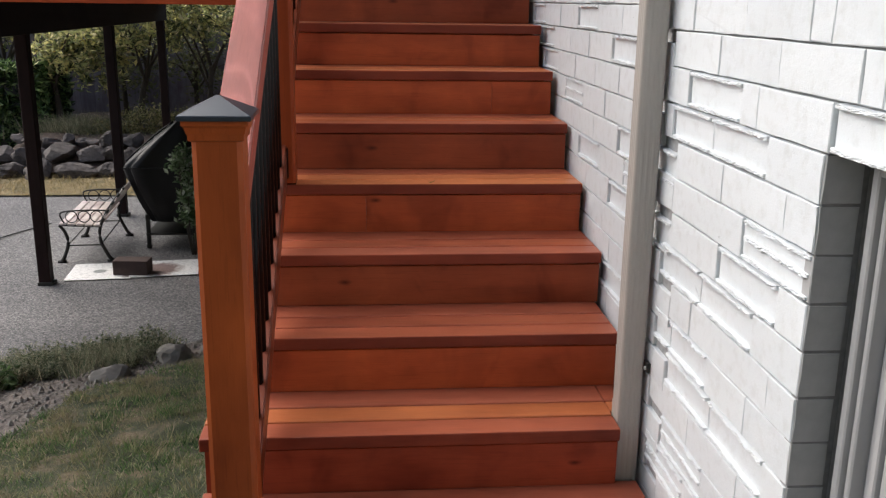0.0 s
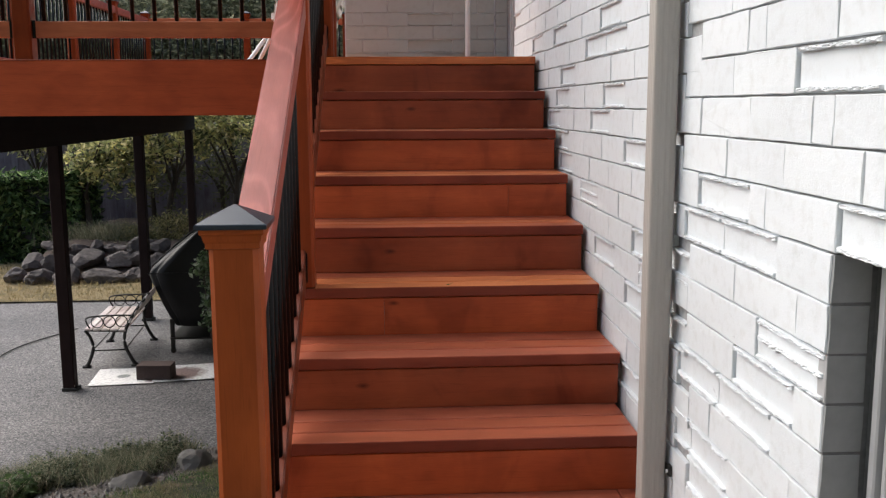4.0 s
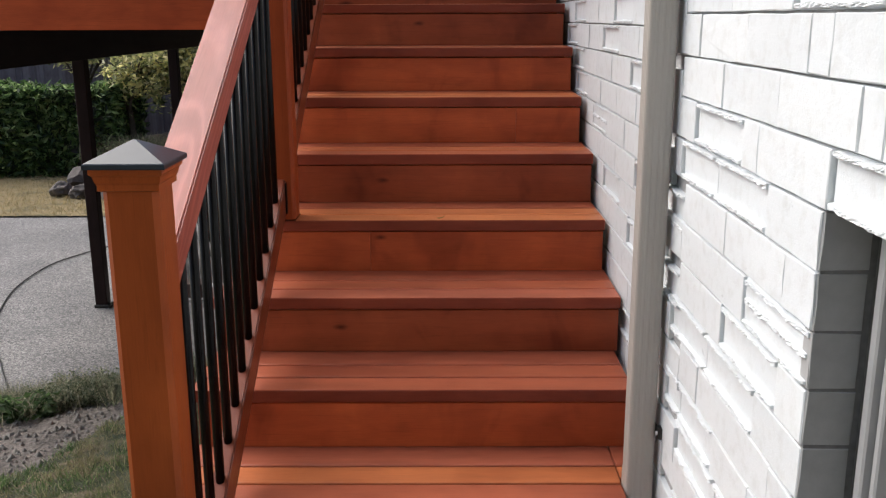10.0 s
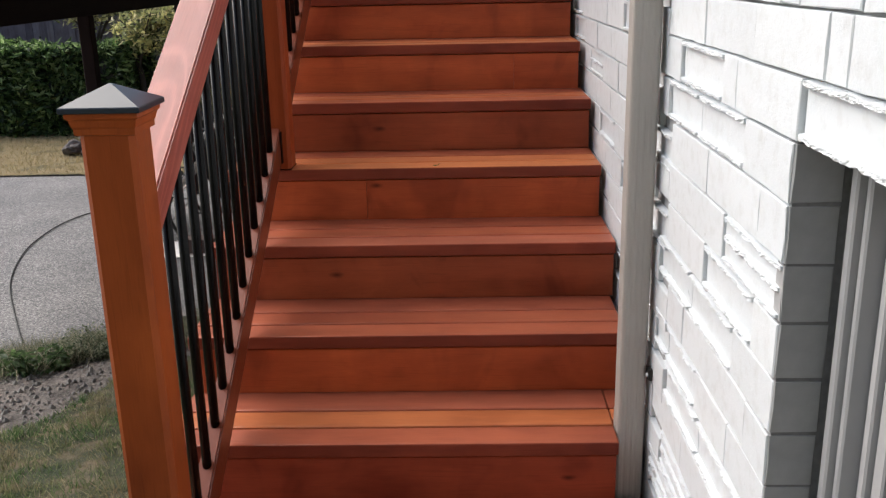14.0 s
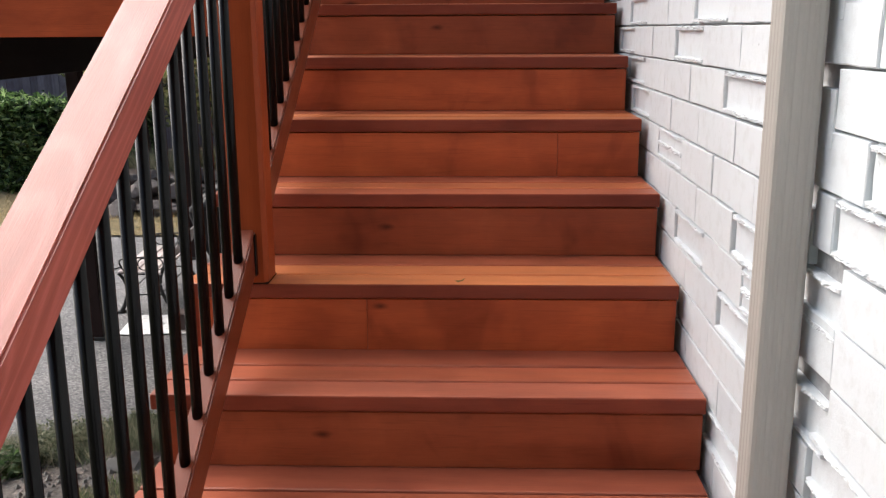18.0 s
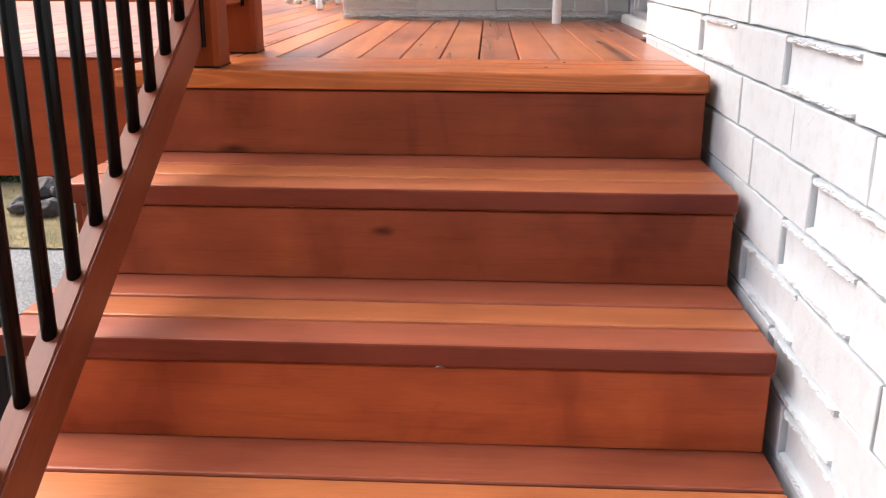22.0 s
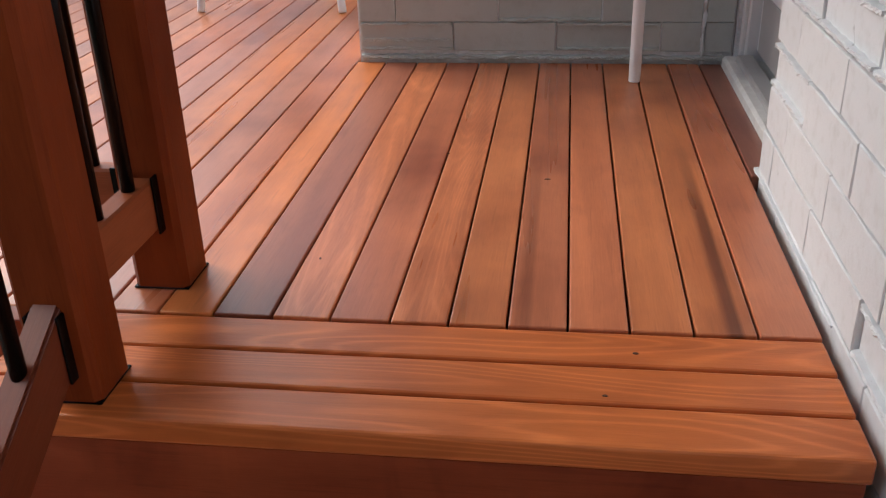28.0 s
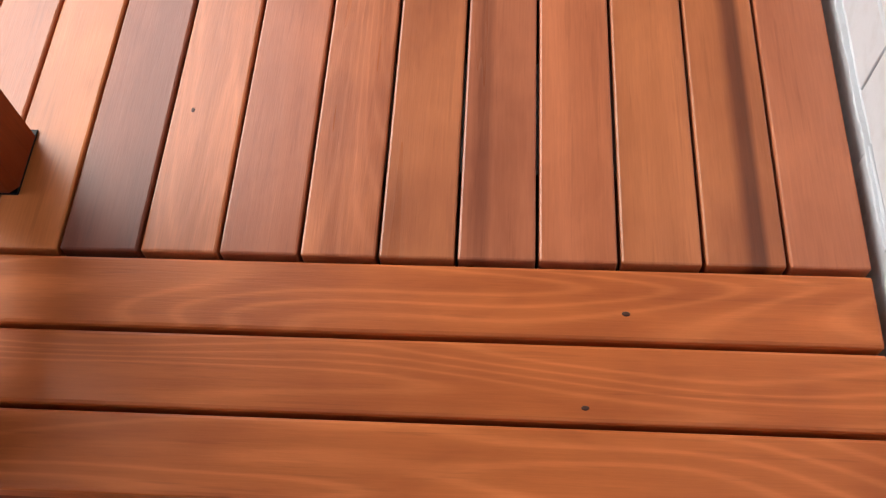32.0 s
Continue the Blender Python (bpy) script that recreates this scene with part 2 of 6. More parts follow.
POST_TONES = [(0.370, 0.081, 0.012), (0.340, 0.071, 0.012), (0.360, 0.076, 0.012)]
DECK_TONES = [(0.410, 0.130, 0.046), (0.560, 0.185, 0.054), (0.470, 0.155, 0.054), (0.360, 0.140, 0.066), (0.570, 0.200, 0.056), (0.490, 0.160, 0.056)]
wood_tread = wood("brown_tread_board", "x", [(0.340, 0.091, 0.040), (0.406, 0.108, 0.041), (0.384, 0.110, 0.049)], 0.34, fine_k=0.7)
wood_tread_warm = wood("orange_tread_board", "x", [(0.496, 0.153, 0.044), (0.571, 0.188, 0.054), (0.474, 0.141, 0.046)], 0.34, fine_k=0.7)
wood_tread_figured = wood("figured_edge_board", "x", [(0.566, 0.149, 0.031), (0.610, 0.163, 0.033)], 0.32, 2.0, 0.7, figure=True, fine_k=0.45, fig=0.5)
KNOTS = ((-0.17, 5.221, 1.690, 0.026), (0.175, 4.929, 1.600, 0.020), (0.079, 3.761, 0.925, 0.018), (0.07, 4.053, 1.065, 0.020), (-0.027, 3.469, 0.715, 0.020), (0.62, 2.885, 0.36, 0.016))
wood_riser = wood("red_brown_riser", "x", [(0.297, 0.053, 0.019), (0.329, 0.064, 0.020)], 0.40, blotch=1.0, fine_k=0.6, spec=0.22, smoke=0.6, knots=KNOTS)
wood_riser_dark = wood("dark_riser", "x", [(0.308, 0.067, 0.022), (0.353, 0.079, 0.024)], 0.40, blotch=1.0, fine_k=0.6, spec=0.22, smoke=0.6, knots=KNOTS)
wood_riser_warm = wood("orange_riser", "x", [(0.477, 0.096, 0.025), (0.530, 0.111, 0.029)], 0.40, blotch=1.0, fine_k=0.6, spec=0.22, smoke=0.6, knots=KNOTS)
wood_post = wood("stained_post", "z", POST_TONES, 0.40, fine_k=0.45, spec=0.2)
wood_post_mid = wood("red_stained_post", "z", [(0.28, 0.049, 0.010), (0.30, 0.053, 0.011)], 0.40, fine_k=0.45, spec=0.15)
GLOSS = dict(coat=0.26, spec=0.42)
wood_deck = wood("stained_deck_board", "y", DECK_TONES, 0.30, 1.6, blotch=0.9, fine_k=0.6, **GLOSS)
wood_deck_dark = wood("grey_brown_deck_board", "y", [(0.25, 0.088, 0.042), (0.28, 0.098, 0.046)], 0.33, 1.6, blotch=1.0, fine_k=0.5, **GLOSS)
wood_deck_end = wood("dark_ended_deck_board", "y", [(0.400, 0.132, 0.054), (0.420, 0.138, 0.056)], 0.36, 1.6, blotch=0.3, fine_k=0.7, dark_end=True, **GLOSS)
wood_deck_plum = wood("plum_brown_deck_board", "y", [(0.460, 0.142, 0.052), (0.480, 0.150, 0.054)], 0.30, 1.6, blotch=1.0, fine_k=0.6, **GLOSS)
wood_deck_mauve = wood("mauve_deck_board", "y", [(0.430, 0.165, 0.078), (0.455, 0.172, 0.080)], 0.30, 1.6, blotch=0.8, fine_k=0.6, **GLOSS)
wood_deck_pink = wood("salmon_deck_board", "y", [(0.530, 0.168, 0.058), (0.560, 0.178, 0.060)], 0.28, 1.8, blotch=0.7, fine_k=0.6, **GLOSS)
wood_deck_tan = wood("tan_deck_board", "y", [(0.525, 0.172, 0.052), (0.550, 0.182, 0.054)], 0.28, 1.8, blotch=0.7, fine_k=0.6, **GLOSS)
wood_deck_grain = wood("grained_deck_board", "y", [(0.560, 0.178, 0.056), (0.585, 0.188, 0.058)], 0.28, 2.2, blotch=0.7, fine_k=1.0, figure=True, fig=0.28, **GLOSS)
wood_deck_orange = wood("bright_orange_deck_board", "y", [(0.640, 0.200, 0.046), (0.670, 0.210, 0.048)], 0.28, 1.8, blotch=0.7, fine_k=0.5, **GLOSS)
wood_deck_grey = wood("smoky_deck_board", "y", [(0.470, 0.155, 0.058), (0.490, 0.162, 0.060)], 0.28, 1.6, streak=(0.040, 0.45), blotch=0.9, fine_k=0.6, **GLOSS)
wood_deck_streak = wood("streaked_deck_board", "y", [(0.510, 0.165, 0.048), (0.530, 0.172, 0.050)], 0.28, 1.6, streak=(0.004, 1.0), fine_k=0.6, **GLOSS)
wood_rail = wood("pale_stained_rail", "y", [(0.370, 0.088, 0.048), (0.390, 0.095, 0.053)], 0.34, 1.2, figure=True, coat=0.2, fine_k=0.6, slope=math.atan(RISE / RUN), fig=0.7)
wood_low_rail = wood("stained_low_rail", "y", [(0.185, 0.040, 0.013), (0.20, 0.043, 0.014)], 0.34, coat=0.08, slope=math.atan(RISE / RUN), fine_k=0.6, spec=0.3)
wood_rail_short = wood("brown_short_rail", "y", [(0.34, 0.088, 0.024), (0.37, 0.096, 0.026)], 0.40, fine_k=0.6, spec=0.2)
# post wood at deck level, a darker copy with the shade put in
wood_post_dark = wood("shaded_post", "z", [(0.215, 0.038, 0.007), (0.235, 0.042, 0.008)], 0.42, fine_k=0.45, spec=0.10)
wood_nose = wood("dark_board_front", "x", [(0.21, 0.042, 0.018), (0.25, 0.050, 0.020)], 0.40, blotch=1.0, fine_k=0.5, spec=0.2)
wood_rail_x = wood("stained_rail_across", "x", [(0.46, 0.140, 0.045), (0.50, 0.152, 0.050)], 0.42, spec=0.2)
wood_fascia = wood("stained_fascia", "x", [(0.530, 0.098, 0.026), (0.570, 0.106, 0.029)], 0.40, fine_k=0.5, spec=0.2)
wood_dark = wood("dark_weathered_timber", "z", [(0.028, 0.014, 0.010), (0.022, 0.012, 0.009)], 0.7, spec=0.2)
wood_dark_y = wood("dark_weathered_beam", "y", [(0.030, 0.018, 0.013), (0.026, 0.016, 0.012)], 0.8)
wood_fence = wood("grey_fence_board", "z", [(0.16, 0.145, 0.13), (0.21, 0.19, 0.17), (0.13, 0.115, 0.105)], 0.85)
wood_bench = wood("bleached_bench_slat", "y", [(0.76, 0.69, 0.49), (0.66, 0.58, 0.41), (0.80, 0.74, 0.56)], 0.55)


def plain(name, color, rough, metal=0.0, vary=0.12, scale=30.0, bump=0.0, spec=0.5):
    m, n, l, bsdf = material(name)
    co = n.new("ShaderNodeTexCoord")
    a, b = noise_tex(n, l, co.outputs["Object"], scale, 4), noise_tex(n, l, co.outputs["Object"], scale * 0.12, 3)
    s = n.new("ShaderNodeMath")
    s.operation = "ADD"
    l.new(a.outputs["Fac"], s.inputs[0])
    l.new(b.outputs["Fac"], s.inputs[1])
    r = ramp(n, [(0.3, tuple(c * (1 - vary) for c in color)), (0.7, tuple(min(1, c * (1 + vary)) for c in color))])
    h = n.new("ShaderNodeMath")
    h.operation = "MULTIPLY"
    h.inputs[1].default_value = 0.5
    l.new(s.outputs[0], h.inputs[0])
    l.new(h.outputs[0], r.inputs[0])
    l.new(r.outputs[0], bsdf.inputs["Base Color"])
    bsdf.inputs["Roughness"].default_value, bsdf.inputs["Metallic"].default_value = rough, metal
    bsdf.inputs["Specular IOR Level"].default_value = spec
    if bump:
        bumped(n, l, bsdf, a.outputs["Fac"], 0.6, bump)
    return m


def painted_brick(name="white_painted_brick", k=1.0):
    m, n, l, bsdf = material(name)
    co, info = n.new("ShaderNodeTexCoord"), n.new("ShaderNodeObjectInfo")
    geo = n.new("ShaderNodeNewGeometry")
    pos = geo.outputs["Position"]
    fine, mid = noise_tex(n, l, pos, 160, 5, 0.65), noise_tex(n, l, pos, 28, 5, 0.6)
    wide = noise_tex(n, l, pos, 1.6, 3)
    base = ramp(n, [(0.0, (0.685, 0.725, 0.755)), (0.5, (0.71, 0.75, 0.78)), (1.0, (0.725, 0.765, 0.79))])
    l.new(info.outputs["Random"], base.inputs[0])
    st = ramp(n, [(0.28, (0.86, 0.85, 0.83)), (0.5, (1, 1, 1))])
    l.new(mid.outputs["Fac"], st.inputs[0])
    c = mixed(n, l, base.outputs[0], st.outputs[0], 0.7, "MULTIPLY")
    ws = ramp(n, [(0.35, (0.93, 0.93, 0.93)), (0.6, (1, 1, 1))])
    l.new(wide.outputs["Fac"], ws.inputs[0])
    c = mixed(n, l, c, ws.outputs[0], 0.8, "MULTIPLY")
    pits = ramp(n, [(0.24, (0.40, 0.40, 0.40)), (0.30, (1, 1, 1))])
    l.new(fine.outputs["Fac"], pits.inputs[0])
    c = mixed(n, l, c, pits.outputs[0], 0.7, "MULTIPLY")
    scuff = noise_tex(n, l, pos, 17, 6, 0.7, 0.8)
    sc = ramp(n, [(0.26, (0.42, 0.42, 0.42)), (0.33, (1, 1, 1))])
    l.new(scuff.outputs["Fac"], sc.inputs[0])
    c = mixed(n, l, c, sc.outputs[0], 0.7, "MULTIPLY")
    # k below 1 darkens the paint: the shaded copy
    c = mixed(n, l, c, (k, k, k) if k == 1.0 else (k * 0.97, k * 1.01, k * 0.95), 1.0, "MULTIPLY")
    l.new(c, bsdf.inputs["Base Color"])
    bsdf.inputs["Roughness"].default_value = 0.62
    s = n.new("ShaderNodeMath")
    s.operation = "MULTIPLY_ADD"
    l.new(mid.outputs["Fac"], s.inputs[0])
    s.inputs[1].default_value = 1.1
    l.new(fine.outputs["Fac"], s.inputs[2])
    bumped(n, l, bsdf, s.outputs[0], 0.5, 0.0016)
    return m


brick_paint = painted_brick()
# north wall copy of the white brick, its shade put into the colour
brick_shaded = painted_brick("shaded_painted_brick", 0.72)
knot_brown = plain("dark_knot", (0.085, 0.028, 0.014), 0.5)
# jamb units and joints, darkened in colour for the shade of the recess
reveal_paint = plain("shaded_reveal_paint", (0.37, 0.375, 0.38), 0.6, 0, 0.12, 40, 0.0015)
reveal_mortar = plain("shaded_reveal_mortar", (0.20, 0.20, 0.205), 0.8, 0, 0.3, 60, 0.002)
# white painted mortar, with joint dirt and shade both put into this grey
joint_mortar = plain("shaded_joint_mortar", (0.36, 0.365, 0.37), 0.85, 0, 0.3, 60, 0.004)
mortar_paint = plain("white_painted_mortar", (0.69, 0.705, 0.72), 0.75, 0, 0.22, 70, 0.007)
# grey copy of the vinyl, window recess shade in its colour; also door plates
frame_grey = plain("shaded_grey_trim", (0.38, 0.382, 0.388), 0.4, 0, 0.06, 12)
chair_cream = plain("cream_resin", (0.56, 0.60, 0.55), 0.4, 0, 0.08, 12)
trim_white = plain("white_vinyl_trim", (0.72, 0.73, 0.74), 0.35, 0, 0.04, 12)
sill_white = plain("chipped_white_sill", (0.66, 0.67, 0.66), 0.6, 0, 0.15, 40, 0.002)
pipe_taupe = plain("taupe_painted_metal", (0.40, 0.375, 0.345), 0.42, 0, 0.05, 8)
pole_white = plain("white_painted_tube", (0.82, 0.82, 0.83), 0.35, 0, 0.05, 20)
table_white = plain("white_resin", (0.80, 0.85, 0.88), 0.4, 0, 0.04, 10)
black_metal = plain("black_powder_coat", (0.003, 0.003, 0.0035), 0.26, 0, 0.2, 40, spec=0.16)
cap_metal = plain("dark_grey_post_cap", (0.020, 0.028, 0.042), 0.28, 0.0, 0.12, 25, spec=0.4)
iron = plain("black_cast_iron", (0.015, 0.014, 0.013), 0.55, 0, 0.3, 60, 0.001)
cover_black = plain("black_grill_cover", (0.008, 0.008, 0.009), 0.45, 0, 0.25, 18, spec=0.25)
brick_red = plain("dark_red_brick", (0.075, 0.048, 0.043), 0.85, 0, 0.25, 60, 0.002)
rock_grey = plain("brown_grey_boulder", (0.120, 0.104, 0.097), 0.9, 0, 0.65, 14, 0.03)
soil = plain("dry_soil", (0.185, 0.160, 0.142), 0.95, 0, 0.75, 48, 0.05)
bed_soil = plain("brown_bed_soil", (0.085, 0.062, 0.050), 0.95, 0, 0.4, 18, 0.03)
rock_pale = plain("pale_garden_rock", (0.24, 0.225, 0.205), 0.9, 0, 0.4, 14, 0.02)
bark = plain("grey_bark", (0.06, 0.048, 0.038), 0.9, 0, 0.35, 25, 0.01)
# near-black fill, colour in place of the shade inside house and hedge
dark_fill = plain("unlit_inside_tone", (0.05, 0.05, 0.052), 0.8)
roof_grey = plain("grey_roof_felt", (0.09, 0.09, 0.095), 0.9, 0, 0.3, 40, 0.004)
cable_black = plain("black_cable", (0.02, 0.02, 0.02), 0.6)


def aggregate():
    m, n, l, bsdf = material("exposed_aggregate_concrete")
    pos = n.new("ShaderNodeNewGeometry").outputs["Position"]
    v = n.new("ShaderNodeTexVoronoi")
    v.inputs["Scale"].default_value = 85
    l.new(pos, v.inputs["Vector"])
    peb = ramp(n, [(0.0, (0.11, 0.110, 0.115)), (0.35, (0.21, 0.208, 0.21)), (0.7, (0.30, 0.29, 0.285)), (1.0, (0.46, 0.45, 0.44))])
    sep = n.new("ShaderNodeSeparateColor")
    l.new(v.outputs["Color"], sep.inputs[0])
    l.new(sep.outputs[0], peb.inputs[0])
    edge = ramp(n, [(0.0, (1, 1, 1)), (0.75, (0.42, 0.42, 0.43))])
    sc = n.new("ShaderNodeMath")
    sc.operation = "MULTIPLY"
    sc.inputs[1].default_value = 1.0
    l.new(v.outputs["Distance"], sc.inputs[0])
    l.new(sc.outputs[0], edge.inputs[0])
    c = mixed(n, l, peb.outputs[0], edge.outputs[0], 0.8, "MULTIPLY")
    w = noise_tex(n, l, pos, 1.1, 4)
    ws = ramp(n, [(0.3, (0.72, 0.72, 0.74)), (0.65, (1.08, 1.07, 1.06))])
    l.new(w.outputs["Fac"], ws.inputs[0])
    c = mixed(n, l, c, ws.outputs[0], 0.9, "MULTIPLY")
    l.new(c, bsdf.inputs["Base Color"])
    bsdf.inputs["Roughness"].default_value = 0.8
    bumped(n, l, bsdf, v.outputs["Distance"], 0.5, -0.006)
    return m


def turf(name, a, b, c2, scale=5.0):
    m, n, l, bsdf = material(name)
    pos = n.new("ShaderNodeNewGeometry").outputs["Position"]
    p, f = noise_tex(n, l, pos, scale, 4), noise_tex(n, l, pos, 120, 4, 0.7)
    r = ramp(n, [(0.36, a), (0.52, b), (0.66, c2)])
    l.new(p.outputs["Fac"], r.inputs[0])
    d = ramp(n, [(0.3, (0.45, 0.45, 0.45)), (0.7, (1.25, 1.25, 1.2))])
    l.new(f.outputs["Fac"], d.inputs[0])
    l.new(mixed(n, l, r.outputs[0], d.outputs[0], 1.0, "MULTIPLY"), bsdf.inputs["Base Color"])
    bsdf.inputs["Roughness"].default_value = 0.95
    bumped(n, l, bsdf, f.outputs["Fac"], 0.8, 0.02)
    return m


def foliage(name, tones, rough=0.5, dry=None):
    m, n, l, bsdf = material(name)
    geo = n.new("ShaderNodeNewGeometry")
    r = ramp(n, [(i / (len(tones) - 1), c) for i, c in enumerate(tones)])
    l.new(geo.outputs["Random Per Island"], r.inputs[0])
    col = r.outputs[0]
    if dry:
        # patches that dried out
        pn = noise_tex(n, l, geo.outputs["Position"], 4.4, 5, 0.65)
        pr_ = ramp(n, [(0.44, (0, 0, 0)), (0.64, (1, 1, 1))])
        l.new(pn.outputs["Fac"], pr_.inputs[0])
        col = mixed(n, l, col, mixed(n, l, col, dry, 0.75), pr_.outputs[0])
    l.new(col, bsdf.inputs["Base Color"])
    bsdf.inputs["Roughness"].default_value = rough
    tr, mx = n.new("ShaderNodeBsdfTranslucent"), n.new("ShaderNodeMixShader")
    l.new(col, tr.inputs["Color"])
    mx.inputs[0].default_value = 0.55
    l.new(bsdf.outputs[0], mx.inputs[1])
    l.new(tr.outputs[0], mx.inputs[2])
    l.new(mx.outputs[0], n["Material Output"].inputs["Surface"])
    return m


patio_mat = aggregate()
lawn_mat = turf("patchy_lawn", (0.055, 0.075, 0.038), (0.12, 0.122, 0.072), (0.29, 0.225, 0.15), 5.5)
dry_mat = turf("dry_summer_grass", (0.20, 0.17, 0.09), (0.36, 0.28, 0.15), (0.30, 0.23, 0.12), 2.5)
earth_mat = turf("dry_ground", (0.10, 0.085, 0.06), (0.13, 0.11, 0.075), (0.08, 0.085, 0.045), 1.2)
leaf_hedge = foliage("dark_hedge_leaf", [(0.008, 0.018, 0.007), (0.050, 0.095, 0.030), (0.15, 0.25, 0.080), (0.42, 0.54, 0.25)])
leaf_shrub = foliage("yellowing_shrub_leaf", [(0.030, 0.040, 0.020), (0.22, 0.26, 0.115), (0.52, 0.54, 0.24), (0.82, 0.74, 0.33), (0.12, 0.15, 0.07), (0.90, 0.80, 0.48)])
leaf_dim = foliage("dull_olive_leaf", [(0.06, 0.07, 0.035), (0.12, 0.13, 0.06), (0.20, 0.19, 0.09)])
leaf_tree = foliage("deep_green_tree_leaf", [(0.09, 0.105, 0.068), (0.22, 0.24, 0.15), (0.36, 0.37, 0.24), (0.52, 0.52, 0.36)])
leaf_low = foliage("low_garden_leaf", [(0.045, 0.065, 0.035), (0.12, 0.15, 0.085), (0.23, 0.25, 0.16), (0.38, 0.37, 0.27)])
leaf_mound = foliage("olive_mound_leaf", [(0.08, 0.09, 0.04), (0.20, 0.20, 0.085), (0.36, 0.33, 0.15), (0.50, 0.42, 0.22)])
leaf_weed = foliage("green_weed_leaf", [(0.05, 0.095, 0.035), (0.09, 0.15, 0.055), (0.14, 0.21, 0.085)])
weed_mat = foliage("dry_weed_blade", [(0.10, 0.13, 0.08), (0.16, 0.18, 0.11), (0.27, 0.26, 0.18), (0.42, 0.37, 0.27)], 0.8)
leaf_vine = foliage("climbing_plant_leaf", [(0.05, 0.09, 0.04), (0.10, 0.16, 0.07), (0.18, 0.25, 0.13), (0.45, 0.48, 0.40)])
blade_mat = foliage("grass_blade", [(0.032, 0.075, 0.026), (0.080, 0.160, 0.050), (0.140, 0.230, 0.080), (0.215, 0.265, 0.130), (0.50, 0.43, 0.29)], 0.7, (0.36, 0.28, 0.18))
dry_blade = foliage("dry_grass_blade", [(0.22, 0.18, 0.09), (0.38, 0.30, 0.16), (0.30, 0.25, 0.13)], 0.8)
glass = material("window_glass")[0]
gb = glass.node_tree.nodes["Principled BSDF"]
gb.inputs["Transmission Weight"].default_value, gb.inputs["Roughness"].default_value, gb.inputs["IOR"].default_value = 1.0, 0.02, 1.45


def newsprint(name, stain, picture):
    """Newspaper: grey columns of print, one dark picture, a spill of stain inside a clean margin."""
    m, n, l, bsdf = material(name)
    co = n.new("ShaderNodeTexCoord")
    mp = n.new("ShaderNodeMapping")
    mp.inputs["Scale"].default_value = (26, 60, 1)
    l.new(co.outputs["Object"], mp.inputs["Vector"])
    w = noise_tex(n, l, mp.outputs[0], 1.0, 2)
    r = ramp(n, [(0.38, (0.60, 0.60, 0.60)), (0.46, (0.88, 0.88, 0.87))])
    l.new(w.outputs["Fac"], r.inputs[0])
    col = r.outputs[0]

    def patch(x, y, sx, sy, tone, soft, fac):
        pm = n.new("ShaderNodeMapping")
        pm.inputs["Location"].default_value = (-x / sx, -y / sy, 0)
        pm.inputs["Scale"].default_value = (1 / sx, 1 / sy, 0)
        l.new(co.outputs["Object"], pm.inputs["Vector"])
        wob = noise_tex(n, l, co.outputs["Object"], 14, 3)
        ln = n.new("ShaderNodeVectorMath")
        ln.operation = "LENGTH"
        l.new(pm.outputs[0], ln.inputs[0])
        ad = n.new("ShaderNodeMath")
        ad.operation = "MULTIPLY_ADD"
        l.new(wob.outputs["Fac"], ad.inputs[0])
        ad.inputs[1].default_value = soft
        l.new(ln.outputs["Value"], ad.inputs[2])
        pr2 = ramp(n, [(0.72, tone), (0.98, (1, 1, 1))])
        l.new(ad.outputs[0], pr2.inputs[0])
        return mixed(n, l, col, pr2.outputs[0], fac, "MULTIPLY")

    if picture:
        col = patch(*picture, (0.30, 0.33, 0.32), 0.1, 0.9)
    if stain:
        col = patch(*stain, (0.22, 0.13, 0.12), 0.5, 0.9)
    l.new(col, bsdf.inputs["Base Color"])
    bsdf.inputs["Roughness"].default_value = 0.85
    return m


paper_mats = (newsprint("white_newsprint", (0.26, 0.0, 0.13, 0.40), (-0.02, 0.0, 0.075, 0.07)), newsprint("stained_newsprint", (-0.06, -0.03, 0.34, 0.33), None))


# ---- mesh helpers ----
def link(name, mesh, mat, parent=None, label=""):
    if mat is not None and not mesh.materials:
        mesh.materials.append(mat)
    ob = new(name, mesh)
    if parent is not None:
        ob.parent = parent
    if label:
        ob["label"] = label
    return ob


def part(name, bm, mat, parent, label="", smooth=False):
    mesh = bpy.data.meshes.new(name)
    bm.to_mesh(mesh)
    bm.free()
    if smooth:
        mesh.shade_smooth()
    return link(name, mesh, mat, parent, label)


def empty(name, at, label, category, group="", kind=""):
    ob = new(name)
    ob.location = at
    ob.empty_display_size = 0.1
    return tagged(ob, label, category, group, kind)


def box_bm(sx, sy, sz, bevel=0.003, seg=1, m=None):
    bm = bmesh.new()
    bmesh.ops.create_cube(bm, size=1, matrix=Matrix.Diagonal((sx, sy, sz, 1)))
    if bevel:
        bmesh.ops.bevel(bm, geom=bm.edges[:], offset=bevel, segments=seg, profile=0.5, affect="EDGES")
    if m is not None:
        bmesh.ops.transform(bm, matrix=m, verts=bm.verts)
    return bm


BOXES = {}


